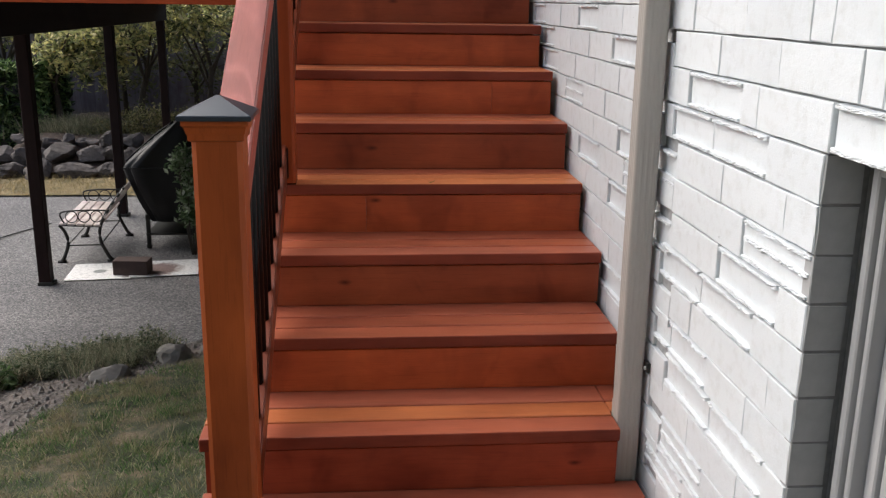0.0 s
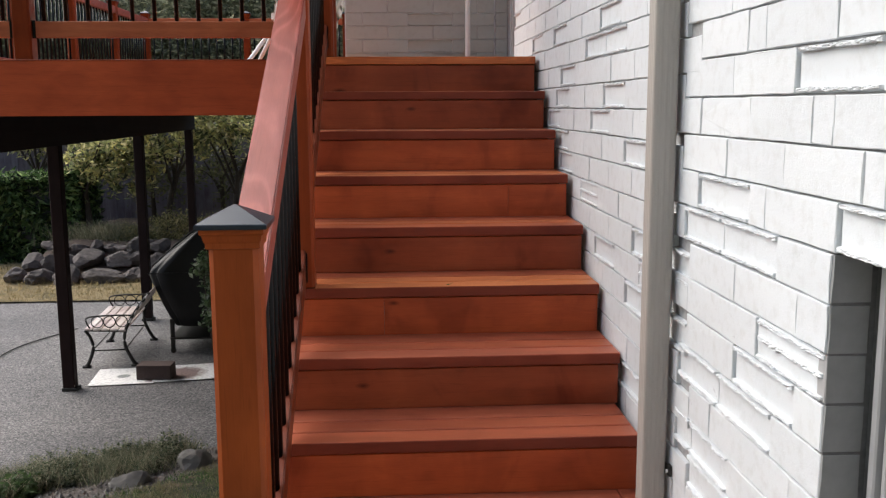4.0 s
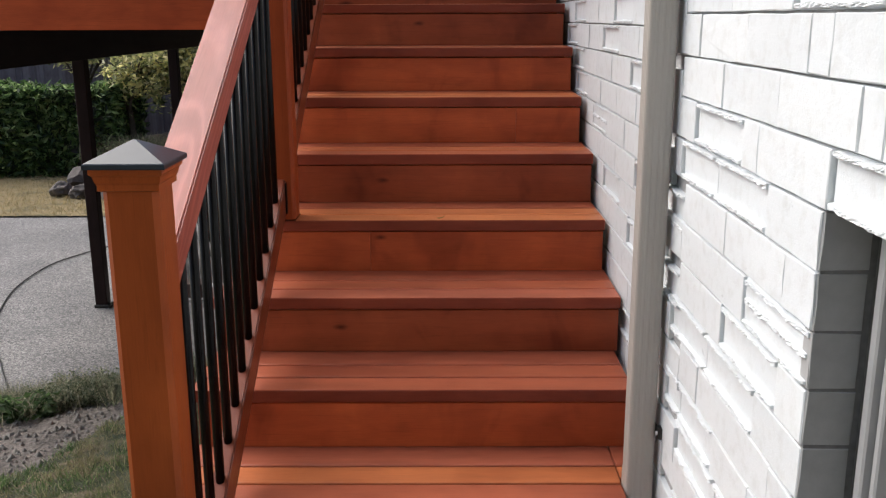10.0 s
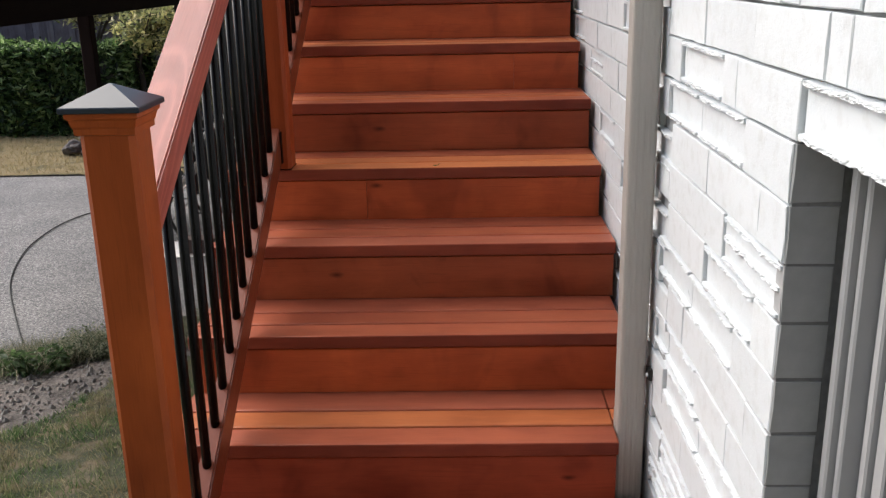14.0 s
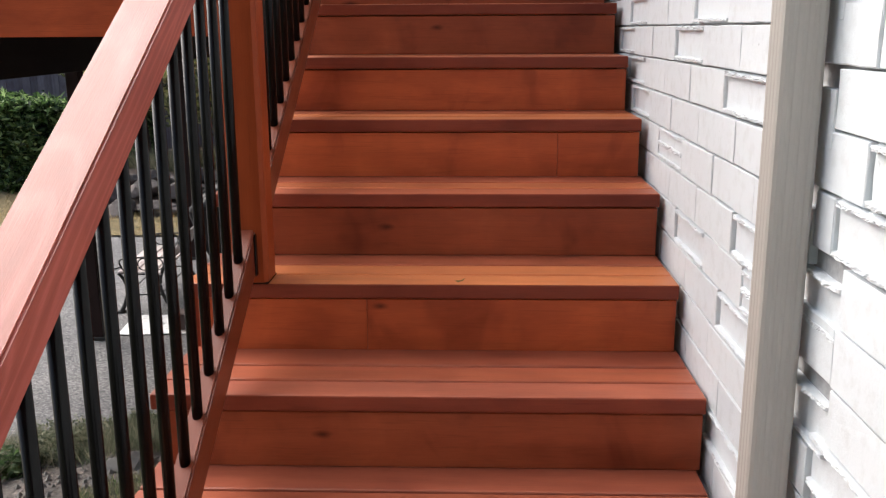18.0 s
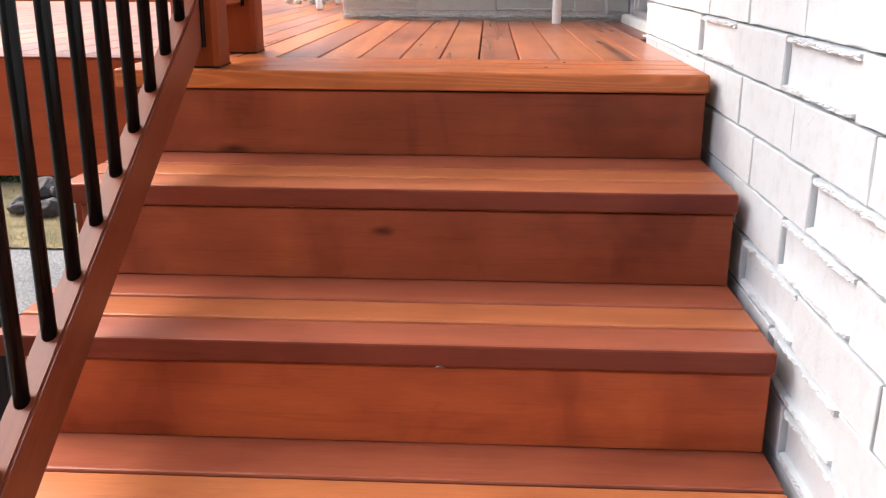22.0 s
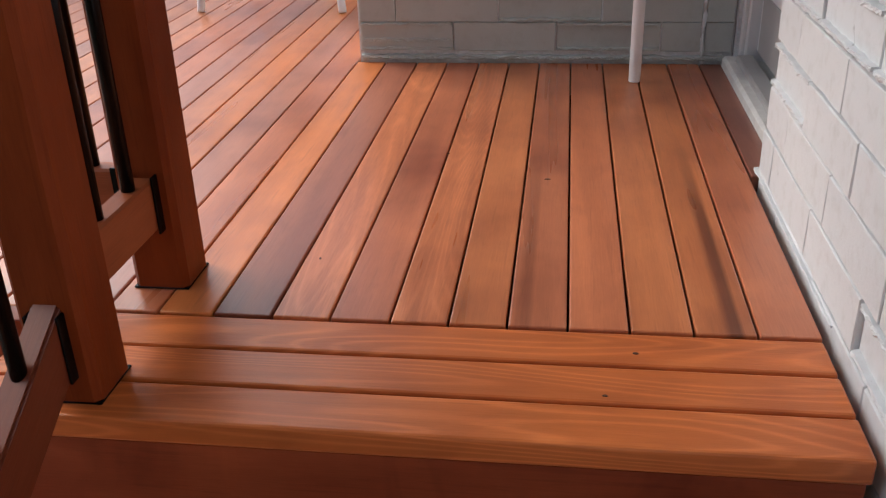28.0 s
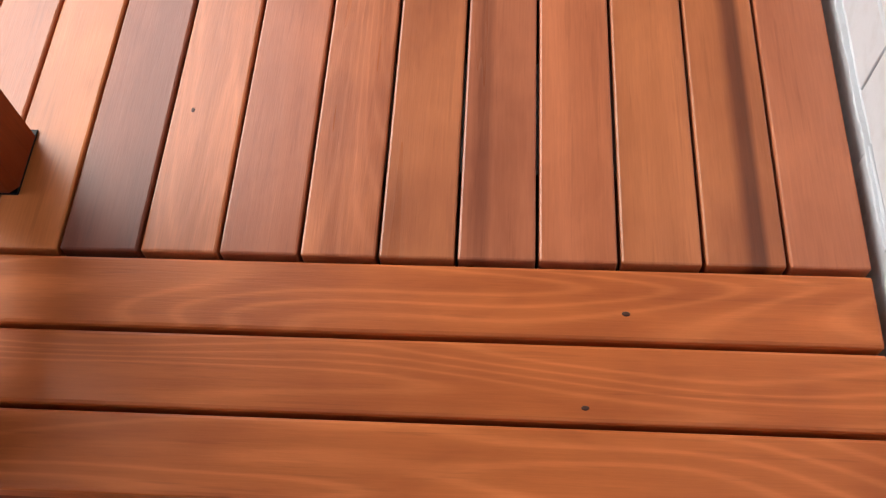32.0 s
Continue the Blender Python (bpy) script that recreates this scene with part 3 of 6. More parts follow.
def box_part(name, x0, x1, y0, y1, z0, z1, mat, parent, bevel=0.003, label="", seg=1):
    """A bevelled box between those world bounds under a parent that stands unturned."""
    size = (round(x1 - x0, 4), round(y1 - y0, 4), round(z1 - z0, 4))
    key = (size, bevel, mat.name, seg)
    if key not in BOXES:
        bm = box_bm(*size, bevel, seg)
        mesh = bpy.data.meshes.new(name)
        bm.to_mesh(mesh)
        bm.free()
        mesh.materials.append(mat)
        BOXES[key] = mesh
    ob = link(name, BOXES[key], None, parent, label)
    ob.location = Vector(((x0 + x1) / 2, (y0 + y1) / 2, (z0 + z1) / 2)) - (parent.matrix_basis.translation if parent else Vector())
    return ob


def cyl_bm(r, length, sides=16, m=None, r2=None, cap=True):
    bm = bmesh.new()
    bmesh.ops.create_cone(bm, cap_ends=cap, segments=sides, radius1=r, radius2=r if r2 is None else r2, depth=length)
    if m is not None:
        bmesh.ops.transform(bm, matrix=m, verts=bm.verts)
    return bm


def tube_bm(points, r, sides=8, taper=1.0, bm=None):
    """A round tube along a smooth line of points."""
    bm = bm or bmesh.new()
    pts = [Vector(p) for p in points]
    rings = []
    for i, p in enumerate(pts):
        d = (pts[min(i + 1, len(pts) - 1)] - pts[max(i - 1, 0)]).normalized()
        q = d.to_track_quat("Z", "Y").to_matrix()
        k = r * (1 + (taper - 1) * i / max(1, len(pts) - 1))
        rings.append([bm.verts.new(p + q @ Vector((k * math.cos(a), k * math.sin(a), 0))) for a in [j * math.tau / sides for j in range(sides)]])
    for a, b in zip(rings, rings[1:]):
        for j in range(sides):
            bm.faces.new((a[j], a[(j + 1) % sides], b[(j + 1) % sides], b[j]))
    bm.faces.new(rings[0][::-1])
    bm.faces.new(rings[-1])
    return bm


def arc_points(points, n=8):
    """Catmull-Rom through the points."""
    p = [Vector(q) for q in points]
    p = [2 * p[0] - p[1]] + p + [2 * p[-1] - p[-2]]
    out = []
    for a, b, c, d in zip(p, p[1:], p[2:], p[3:]):
        for k in range(n):
            t = k / n
            out.append(0.5 * (2 * b + (c - a) * t + (2 * a - 5 * b + 4 * c - d) * t * t + (3 * b - a - 3 * c + d) * t ** 3))
    return out + [p[-2]]


def leaves_mesh(name, centers, size, rng, aspect=2.4, flat=0.5, bend=0.25):
    """Many small folded leaves, one round each centre; flat: how far they lie level."""
    c = np.asarray(centers, dtype=np.float64)
    n = len(c)
    u = rng.normal(size=(n, 3))
    u[:, 2] *= (1 - flat)
    u /= np.linalg.norm(u, axis=1)[:, None]
    w = rng.normal(size=(n, 3))
    w[:, 2] *= (1 - flat)
    v = w - (w * u).sum(1)[:, None] * u
    v /= np.linalg.norm(v, axis=1)[:, None]
    nn = np.cross(u, v)
    s = size * rng.uniform(0.6, 1.3, size=(n, 1))
    half = s / 2
    tip, tail = c + u * half, c - u * half
    mid = c + nn * s * bend * 0.4
    a, b = mid + v * half / aspect * 1.0, mid - v * half / aspect * 1.0
    verts = np.stack([tail, a, tip, b], 1).reshape(-1, 3)
    idx = np.arange(n) * 4
    faces = np.concatenate([np.stack([idx, idx + 1, idx + 2], 1), np.stack([idx, idx + 2, idx + 3], 1)])
    mesh = bpy.data.meshes.new(name)
    mesh.from_pydata(verts.tolist(), [], faces.tolist())
    return mesh


def clumps(center, radii, n_clump, per, spread, rng, shell=0.55):
    """Points in ragged clumps over an ellipsoid's outer part."""
    d = rng.normal(size=(n_clump, 3))
    d /= np.linalg.norm(d, axis=1)[:, None]
    k = rng.uniform(shell, 1.0, size=(n_clump, 1))
    cc = np.asarray(center) + d * k * np.asarray(radii)
    return (cc[:, None, :] + rng.normal(size=(n_clump, per, 3)) * spread).reshape(-1, 3)


rng = np.random.default_rng(7)
rnd = random.Random(11)

# ---- house: painted brick walls ----
COURSE, COURSE_0 = 0.0905, 1.36
wall_east = empty("wall_east", (WALL_X, 0, GROUND), "white painted brick house wall with oozing mortar joints", "wall", kind="structure")
wall_north = empty("wall_north", (0.3, BACK_Y, DECK), "white painted brick wall at the end of the deck, shade coloured in", "wall", kind="structure")
WIN = (0.95, 2.092, 0.20, 1.36)


def slab(name, x0, x1, y0, y1, z0, z1, mat, parent, bevel=0.0):
    return box_part(name, x0, x1, y0, y1, z0, z1, mat, parent, bevel)


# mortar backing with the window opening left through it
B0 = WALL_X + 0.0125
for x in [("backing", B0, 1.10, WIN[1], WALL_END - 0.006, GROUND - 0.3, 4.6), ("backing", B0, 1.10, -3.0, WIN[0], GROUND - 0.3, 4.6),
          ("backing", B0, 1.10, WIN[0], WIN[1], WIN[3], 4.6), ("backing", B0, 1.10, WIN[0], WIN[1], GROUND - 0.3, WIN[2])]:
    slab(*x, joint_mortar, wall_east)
slab("backing", -0.214, 0.905, BACK_Y + 0.010, BACK_Y + 0.30, DECK - 0.3, 4.6, mortar_paint, wall_north)
slab("side_wall", -0.210, 0.04, BACK_Y + 0.30, 13.2, DECK - 0.3, 4.6, mortar_paint, wall_north)

BRICKS = {}


def brick_mesh(length, variant, mat=None):
    """One painted unit: front at local y 0, length along x, height along z, softly chamfered, a little uneven."""
    mat = mat or brick_paint
    key = (length, variant, mat.name)
    if key not in BRICKS:
        r = random.Random(int(length * 1000) * 7 + variant)
        lx, hz, c, d = (length - 0.0036) / 2, (COURSE - 0.0046) / 2, 0.0017, 0.03
        j = lambda k: r.uniform(-k, k)
        nx_ = max(1, round(length / 0.055))
        ring = [(-lx + 2 * lx * i / nx_, -hz) for i in range(nx_)] + [(lx, -hz), (lx, 0)] + [(lx - 2 * lx * i / nx_, hz) for i in range(nx_)] + [(-lx, hz), (-lx, 0)]
        outer = [(a + j(0.0010), b + j(0.0010)) for a, b in ring]
        m = len(outer)
        back = [(a, d, b) for a, b in outer]
        mid = [(a, c + j(0.0012), b) for a, b in outer]
        front = [(a * (1 - c / lx) + j(0.0006), j(0.0008), b * (1 - c / hz) + j(0.0008)) for a, b in outer]
        faces = [tuple(range(2 * m, 3 * m))] + [(q * m + i, q * m + (i + 1) % m, q * m + m + (i + 1) % m, q * m + m + i) for q in (0, 1) for i in range(m)]
        mesh = bpy.data.meshes.new("brick")
        mesh.from_pydata(back + mid + front, [], faces)
        mesh.materials.append(mat)
        BRICKS[key] = mesh
    return BRICKS[key]


def ridge_mesh(length, variant, fat=1.0, mat=None):
    """A lip of squeezed-out mortar: a crumbled band, proud of the wall."""
    mat = mat or brick_paint
    key = ("ridge", length, variant, fat, mat.name)
    if key not in BRICKS:
        n = max(6, int(length / 0.0045))
        rows = 6
        verts, faces = [], []
        for i in range(n + 1):
            x = -length / 2 + length * i / n
            end = min(1.0, i / 2, (n - i) / 2)
            wob = 0.0022 * noise.noise(Vector((x * 28, variant * 3.7, 0)))
            wide = (0.0054 + 0.0030 * noise.noise(Vector((x * 45, variant * 5.1, 4)))) * fat
            thick = 0.55 + 0.75 * noise.noise(Vector((x * 22, variant * 2.3, 9)))
            for j in range(rows + 1):
                q = 2 * j / rows - 1
                body = max(0.0, 1 - q * q) ** 0.5
                crumb = noise.noise(Vector((x * 75, q * 2.0, variant))) + 0.8 * noise.noise(Vector((x * 210, q * 5.0, variant)))
                out = (0.0046 * max(0.1, thick) * body + 0.0030 * crumb * body) * fat * end
                verts.append((x, 0.016 if j in (0, rows) or i in (0, n) else -out, wob + wide * q))
        for i in range(n):
            for j in range(rows):
                k = i * (rows + 1) + j
                faces.append((k, k + rows + 1, k + rows + 2, k + 1))
        mesh = bpy.data.meshes.new("mortar_lip")
        mesh.from_pydata(verts, [], faces)
        mesh.materials.append(mat)
        BRICKS[key] = mesh
    return BRICKS[key]


def lay(parent, kind, place, length, z, r, mat=None):
    """One unit of a course. kind: 0 flush, 1 set back behind lips of mortar, 2 rough with three lips."""
    def put(name, mesh, off, dz):
        ob = link(name, mesh, None, parent)
        m = place(off, z + dz)
        ob.matrix_basis = Matrix.Translation(-parent.matrix_basis.translation) @ m
    put("brick", brick_mesh(length, r.randrange(4), mat), (0.0085 if kind == 1 else 0.004 if kind == 2 else r.uniform(-0.0012, 0.002)), 0)
    if kind:
        put("mortar_lip", ridge_mesh(length - 0.004, r.randrange(5), 1.0, mat), 0.0, COURSE / 2 - 0.008)
        put("mortar_lip", ridge_mesh(length - 0.004, 5 + r.randrange(5), 1.0, mat), 0.0, -COURSE / 2 + 0.009)
    if kind == 2:
        put("mortar_lip", ridge_mesh(length - 0.01, 10 + r.randrange(4), 1.3, mat), 0.001, r.uniform(-0.012, 0.012))


def east_place(y):
    return lambda off, z: pose(WALL_X + off, y, z, 0, 0, -90)


# the bond: foot-long units, alternate courses shifted by a third; joints beside the window as they stand
NEAR = {5: ((2.61, 2.304), "0"), 4: ((2.797, 2.510, 2.415, 2.117), "000"), 3: ((2.581, 2.270, 1.962), "01"), 2: ((2.785, 2.481, 2.190, 2.110), "000"),
        1: ((2.605, 2.300, 2.000, 1.930), "000"), 0: ((2.786, 2.465, 2.380, 2.079, 1.60), "1001"), -1: ((2.882, 2.621, 2.315, 2.0895), "110"),
        -2: ((2.830, 2.526, 2.212, 2.0895), "000"), -3: ((2.837, 2.394, 2.0895), "02"), -4: ((2.838, 2.517, 2.207, 2.0895), "010"),
        -5: ((2.90, 2.612, 2.305, 2.0895), "110"), -6: ((2.649, 2.208, 2.0895), "00"), -7: ((2.79, 2.528, 2.300, 2.0895), "100")}
SET_BACK = {7: (4.33,), 6: (4.815, 3.90, 5.43), 5: (4.13, 3.82), 4: (4.64,), 3: (4.74, 3.82), 2: (4.94, 4.02), 1: (4.74, 3.53), 0: (4.63,), -2: (3.085, 3.39), -3: (3.915,), -4: (3.16, 3.465)}
ROUGH = {-1: (4.178,), -3: (3.305,)}
STEP_DOWN = 0.030       # past the downspout the courses lie a little lower
UNIT = 0.305


def course_joints(y0, y1, r):
    out = [y0]
    while out[-1] < y1 - 0.05:
        out.append(min(y1, out[-1] + r.choice((0.305, 0.305, 0.305, 0.2))))
    if len(out) > 2 and out[-1] - out[-2] < 0.06:
        out.pop(-2)
    return out


def joined(name, units, place, parent, mat=None):
    """The units that stay far off, as one mesh."""
    verts, faces = [], []
    for c, z, length in units:
        m = place(c)(0.0, z)
        lx, hz, b = (length - 0.007) / 2, (COURSE - 0.007) / 2, len(verts)
        verts += [tuple(m @ Vector((x, y, q))) for y in (0.02, 0.0) for x, q in ((-lx, -hz), (lx, -hz), (lx, hz), (-lx, hz))]
        faces += [(b + 4, b + 5, b + 6, b + 7)] + [(b + i, b + (i + 1) % 4, b + 4 + (i + 1) % 4, b + 4 + i) for i in range(4)]
    mesh = bpy.data.meshes.new(name)
    mesh.from_pydata(verts, [], faces)
    ob = link(name, mesh, mat or brick_paint, parent)
    ob.matrix_basis = Matrix.Translation(-parent.matrix_basis.translation)
    ob["kind"] = "stuff"


brick_rng = random.Random(5)
far_units = []
for k in range(-16, 36):
    z = COURSE_0 + COURSE * (k + 0.5)
    base = {-4: 3.77, -3: 3.915, -2: 4.0, -1: 4.178, 6: 4.205}.get(k, 4.02 if k % 2 == 0 else 4.13)
    low = NEAR[k][0][0] if k in NEAR else (2.0895 if k < 0 else -3.0)
    js = [base + UNIT * n for n in range(-30, 10)]
    js = [q for q in js if low + 0.07 < q < WALL_END - 0.05]
    js = [low] + js + [WALL_END]
    spans = [(a, b, 1 if any(abs(b - q) < 0.06 for q in SET_BACK.get(k, ())) else 2 if any(abs(b - q) < 0.06 for q in ROUGH.get(k, ())) else
              0 if -3 < k < 7 and b > 3.3 else brick_rng.choices((0, 1, 2), (86, 12, 2))[0]) for a, b in zip(js, js[1:])]
    if k in NEAR:
        near, kinds = NEAR[k]
        spans += [(b, a, int(c)) for a, b, c in zip(near, near[1:], kinds)]
        if k >= 0:
            down = course_joints(-near[-1], 3.0, brick_rng)
            spans += [(-b, -a, 0) for a, b in zip(down, down[1:])]
    for a, b, kind in spans:
        c = (a + b) / 2
        if b - a < 0.03 or (z < min(nose_line(c), DECK) - 0.25 and c > 2.4):
            continue
        if k > 11 or c < 1.3:
            far_units.append((c, z - (STEP_DOWN if c > 2.95 else 0.0), round(b - a, 3)))
            continue
        lay(wall_east, kind, east_place(c), round(b - a, 3), z - (STEP_DOWN if c > 2.95 else 0.0), brick_rng)
joined("brickwork", far_units, east_place, wall_east)

# jamb of the window: ends of the units, recess shade put into their grey
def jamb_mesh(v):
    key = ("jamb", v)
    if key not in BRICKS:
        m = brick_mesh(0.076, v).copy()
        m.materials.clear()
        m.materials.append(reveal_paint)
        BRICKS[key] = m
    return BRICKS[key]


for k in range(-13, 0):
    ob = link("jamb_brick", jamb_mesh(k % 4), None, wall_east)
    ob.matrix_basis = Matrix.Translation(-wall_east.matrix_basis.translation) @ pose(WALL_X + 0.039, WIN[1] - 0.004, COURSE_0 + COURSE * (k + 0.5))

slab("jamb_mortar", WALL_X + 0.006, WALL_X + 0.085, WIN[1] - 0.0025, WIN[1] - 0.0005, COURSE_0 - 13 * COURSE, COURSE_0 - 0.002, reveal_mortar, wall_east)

# the wall that faces the stairs
north_place = lambda c: (lambda off, zz: pose(c, BACK_Y + off, zz, 0, 0, 0))
far_units = []
NORTH_COURSE = 0.0885
for k in range(0, 30):
    z = DECK + 0.034 + NORTH_COURSE * (k + 0.5)
    js = [(0.079 if k % 2 == 0 else -0.095) + 0.308 * n for n in range(-3, 5)]
    js = [-0.210] + [q for q in js if -0.17 < q < 0.76] + [0.811]
    for a, b in list(zip(js, js[1:])) + [(0.819, 0.902)]:
        kind = 2 if (k == 0 and a < -0.2) else 1 if (k == 1 and abs(a - 0.213) < 0.02) else brick_rng.choices((0, 1), (88, 12))[0]
        if k > 12:
            far_units.append(((a + b) / 2, z, round(b - a, 3)))
        else:
            lay(wall_north, kind if b - a > 0.1 else 0, north_place((a + b) / 2), round(b - a, 3), z, brick_rng, brick_shaded)
joined("brickwork", far_units, north_place, wall_north, brick_shaded)
lip = link("mortar_lip", ridge_mesh(1.09, 3, 1.5, brick_shaded), None, wall_north)
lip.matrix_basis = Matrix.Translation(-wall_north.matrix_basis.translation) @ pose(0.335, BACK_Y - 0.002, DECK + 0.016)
lip = link("mortar_lip", ridge_mesh(0.66, 4, 0.5), None, wall_east)
lip.matrix_basis = Matrix.Translation(-wall_east.matrix_basis.translation) @ pose(WALL_X - 0.004, 5.84, DECK + 0.010, 0, 0, -90)

# added overhang, out of view, takes sky light off the wall side
eave = empty("roof_eave", (0.5, 5.0, 4.6), "added unseen roof overhang that shades the house wall", "eave", kind="structure")
box_part("soffit", -0.20, 1.30, -3.0, 14.0, 4.602, 4.63, trim_white, eave, 0.0)
box_part("gutter_board", -0.23, -0.202, -3.0, 14.0, 4.56, 4.75, pipe_taupe, eave, 0.003)

house_roof = empty("house_roof", (4.0, 5.0, 4.75), "plain grey pitched roof of the house", "roof", kind="structure")
for s in (-1, 1):
    bm = box_bm(4.4, 17.2, 0.08, 0.0)
    ob = part("roof_slope", bm, roof_grey, house_roof)
    ob.matrix_basis = pose(s * 2.07, 0.4, 0.66, 0, s * 17.0, 0)
for name_, x0, x1, y0, y1 in (("end_wall", 1.10, 7.6, -3.0, -2.8), ("end_wall", 1.10, 7.6, 13.8, 14.0), ("side_wall", 7.4, 7.6, -2.8, 13.8)):
    box_part(name_, x0, x1, y0, y1, GROUND - 0.3, 4.6, mortar_paint, house_roof, 0.0)
# added panels, never in view, to keep the landing and its walls dim
porch_roof = empty("porch_roof", (-0.4, 8.0, 4.30), "added unseen roof panels that shade the landing", "roof", kind="structure")
box_part("roof_panel", -1.45, 0.815, 4.95, 7.04, 4.302, 4.36, pipe_taupe, porch_roof, 0.0)
box_part("roof_panel", -0.62, -0.216, 7.042, 13.2, 4.302, 4.36, pipe_taupe, porch_roof, 0.0)

# ---- door recess ----
door_1 = empty("door_1", (0.93, 6.65, DECK), "closed white painted side door with a chipped white threshold", "door", kind="structure")
box_part("door_leaf", 0.955, 0.995, 6.222, 6.958, DECK + 0.06, DECK + 2.08, trim_white, door_1, 0.003)
box_part("door_panel", 0.949, 0.956, 6.33, 6.85, DECK + 0.25, DECK + 0.95, trim_white, door_1, 0.003)
box_part("door_frame", 0.925, 1.01, 6.962, 7.022, DECK + 0.0, DECK + 2.14, trim_white, door_1, 0.004)
box_part("door_frame", 0.925, 1.01, 6.155, 6.218, DECK + 0.0, DECK + 2.14, trim_white, door_1, 0.004)
box_part("door_stop", 0.915, 0.926, 6.980, 7.016, DECK + 0.02, DECK + 2.12, trim_white, door_1, 0.002)
box_part("kick_plate", 0.950, 0.956, 6.26, 6.92, DECK + 0.066, DECK + 0.225, frame_grey, door_1, 0.002, "grey metal kick plate")
box_part("threshold", 0.872, 1.02, 6.147, 7.026, DECK - 0.02, DECK + 0.030, sill_white, door_1, 0.008)
box_part("threshold_lip", 0.900, 0.948, 6.222, 6.958, DECK + 0.028, DECK + 0.050, frame_grey, door_1, 0.004, "worn grey metal threshold lip")
box_part("recess_wall", 0.907, 1.10, 7.028, BACK_Y + 0.30, DECK - 0.3, 4.6, mortar_paint, wall_north, 0.0)
box_part("recess_wall", 1.012, 1.10, WALL_END, 7.026, DECK - 0.3, 4.6, mortar_paint, wall_north, 0.0)

# ---- window beside the stairs ----
window_1 = empty("window_1", (0.92, 1.5, 0.2), "white vinyl sliding window set deep in the brick wall", "window", kind="structure")
wy0, wy1, wz0, wz1 = WIN
wy1 -= 0.036
for n_, x0, x1, y0, y1, z0, z1 in [("frame", 0.896, 0.985, wy1 - 0.022, wy1, wz0, wz1 - 0.006), ("frame", 0.896, 0.985, wy0, wy0 + 0.022, wz0, wz1 - 0.006),
                                  ("frame", 0.896, 0.985, wy0 + 0.022, wy1 - 0.022, wz1 - 0.03, wz1 - 0.006), ("frame", 0.896, 0.985, wy0 + 0.022, wy1 - 0.022, wz0, wz0 + 0.05),
                                  ("inner_frame", 0.908, 0.985, wy1 - 0.040, wy1 - 0.0235, wz0 + 0.052, wz1 - 0.032), ("track", 0.935, 0.985, wy1 - 0.078, wy1 - 0.0415, wz0 + 0.052, wz1 - 0.032),
                                  ("sash", 0.918, 0.960, wy1 - 0.098, wy1 - 0.0795, wz0 + 0.052, wz1 - 0.032), ("sash", 0.928, 0.965, wy1 - 0.130, wy1 - 0.0995, wz0 + 0.052, wz1 - 0.032),
                                  ("sash", 0.928, 0.965, wy0 + 0.03, wy0 + 0.07, wz0 + 0.052, wz1 - 0.052), ("mullion", 0.928, 0.975, 1.47, 1.53, wz0 + 0.052, wz1 - 0.052)]:
    box_part(n_, x0, x1, y0, y1, z0, z1, frame_grey, window_1, 0.003)
pane = box_part("pane", 0.944, 0.950, wy0 + 0.07, wy1 - 0.13, wz0 + 0.05, wz1 - 0.05, glass, window_1, 0.0)
pane.visible_shadow = False
box_part("window_sill", 0.812, 0.99, wy0 - 0.03, wy1 + 0.036, wz0 - 0.05, wz0 - 0.002, sill_white, window_1, 0.006)
# added dark panel in place of the unlit space behind the glass
box_part("room", 1.098, 1.12, wy0 - 0.3, wy1 + 0.3, wz0 - 0.3, wz1 + 0.3, dark_fill, window_1, 0.0)

# ---- downspout ----
downspout = empty("downspout", (0.78, 2.965, 0.29), "taupe rectangular metal downspout strapped to the brick wall", "downspout")
def ribbed(w, d, groove=0.0007, half=0.0042, r=0.008):
    """Outline of a rectangular pipe with three shallow flutes on each face and rounded corners."""
    pts = []
    for cx, cy, ax, ay, n_ in ((-1, -1, 1, 0, w), (1, -1, 0, 1, d), (1, 1, -1, 0, w), (-1, 1, 0, -1, d)):
        x0, y0 = cx * w / 2, cy * d / 2
        inx, iny = -ay, ax
        pts += [(x0 + ax * r * q + inx * e, y0 + ay * r * q + iny * e) for q, e in ((0.30, 0.0028), (1.0, 0.0))]
        for f in (0.28, 0.5, 0.72):
            pts += [(x0 + ax * (n_ * f + o) + inx * e, y0 + ay * (n_ * f + o) + iny * e) for o, e in ((-half, 0.0), (-half * 0.4, groove), (half * 0.4, groove), (half, 0.0))]
        pts += [(x0 + ax * (n_ - r), y0 + ay * (n_ - r)), (x0 + ax * (n_ - r * 0.30) + inx * 0.0028, y0 + ay * (n_ - r * 0.30) + iny * 0.0028)]
    return pts


bm = bmesh.new()
outline = ribbed(0.066, 0.066)
low = [bm.verts.new((x, y, 0.27)) for x, y in outline]
high = [bm.verts.new((x, y, 4.55)) for x, y in outline]
for j in range(len(outline)):
    k = (j + 1) % len(outline)
    bm.faces.new((low[j], low[k], high[k], high[j]))
pipe = part("pipe", bm, pipe_taupe, downspout)
pipe.location = Vector((0.781, 2.963, 0)) - downspout.matrix_basis.translation
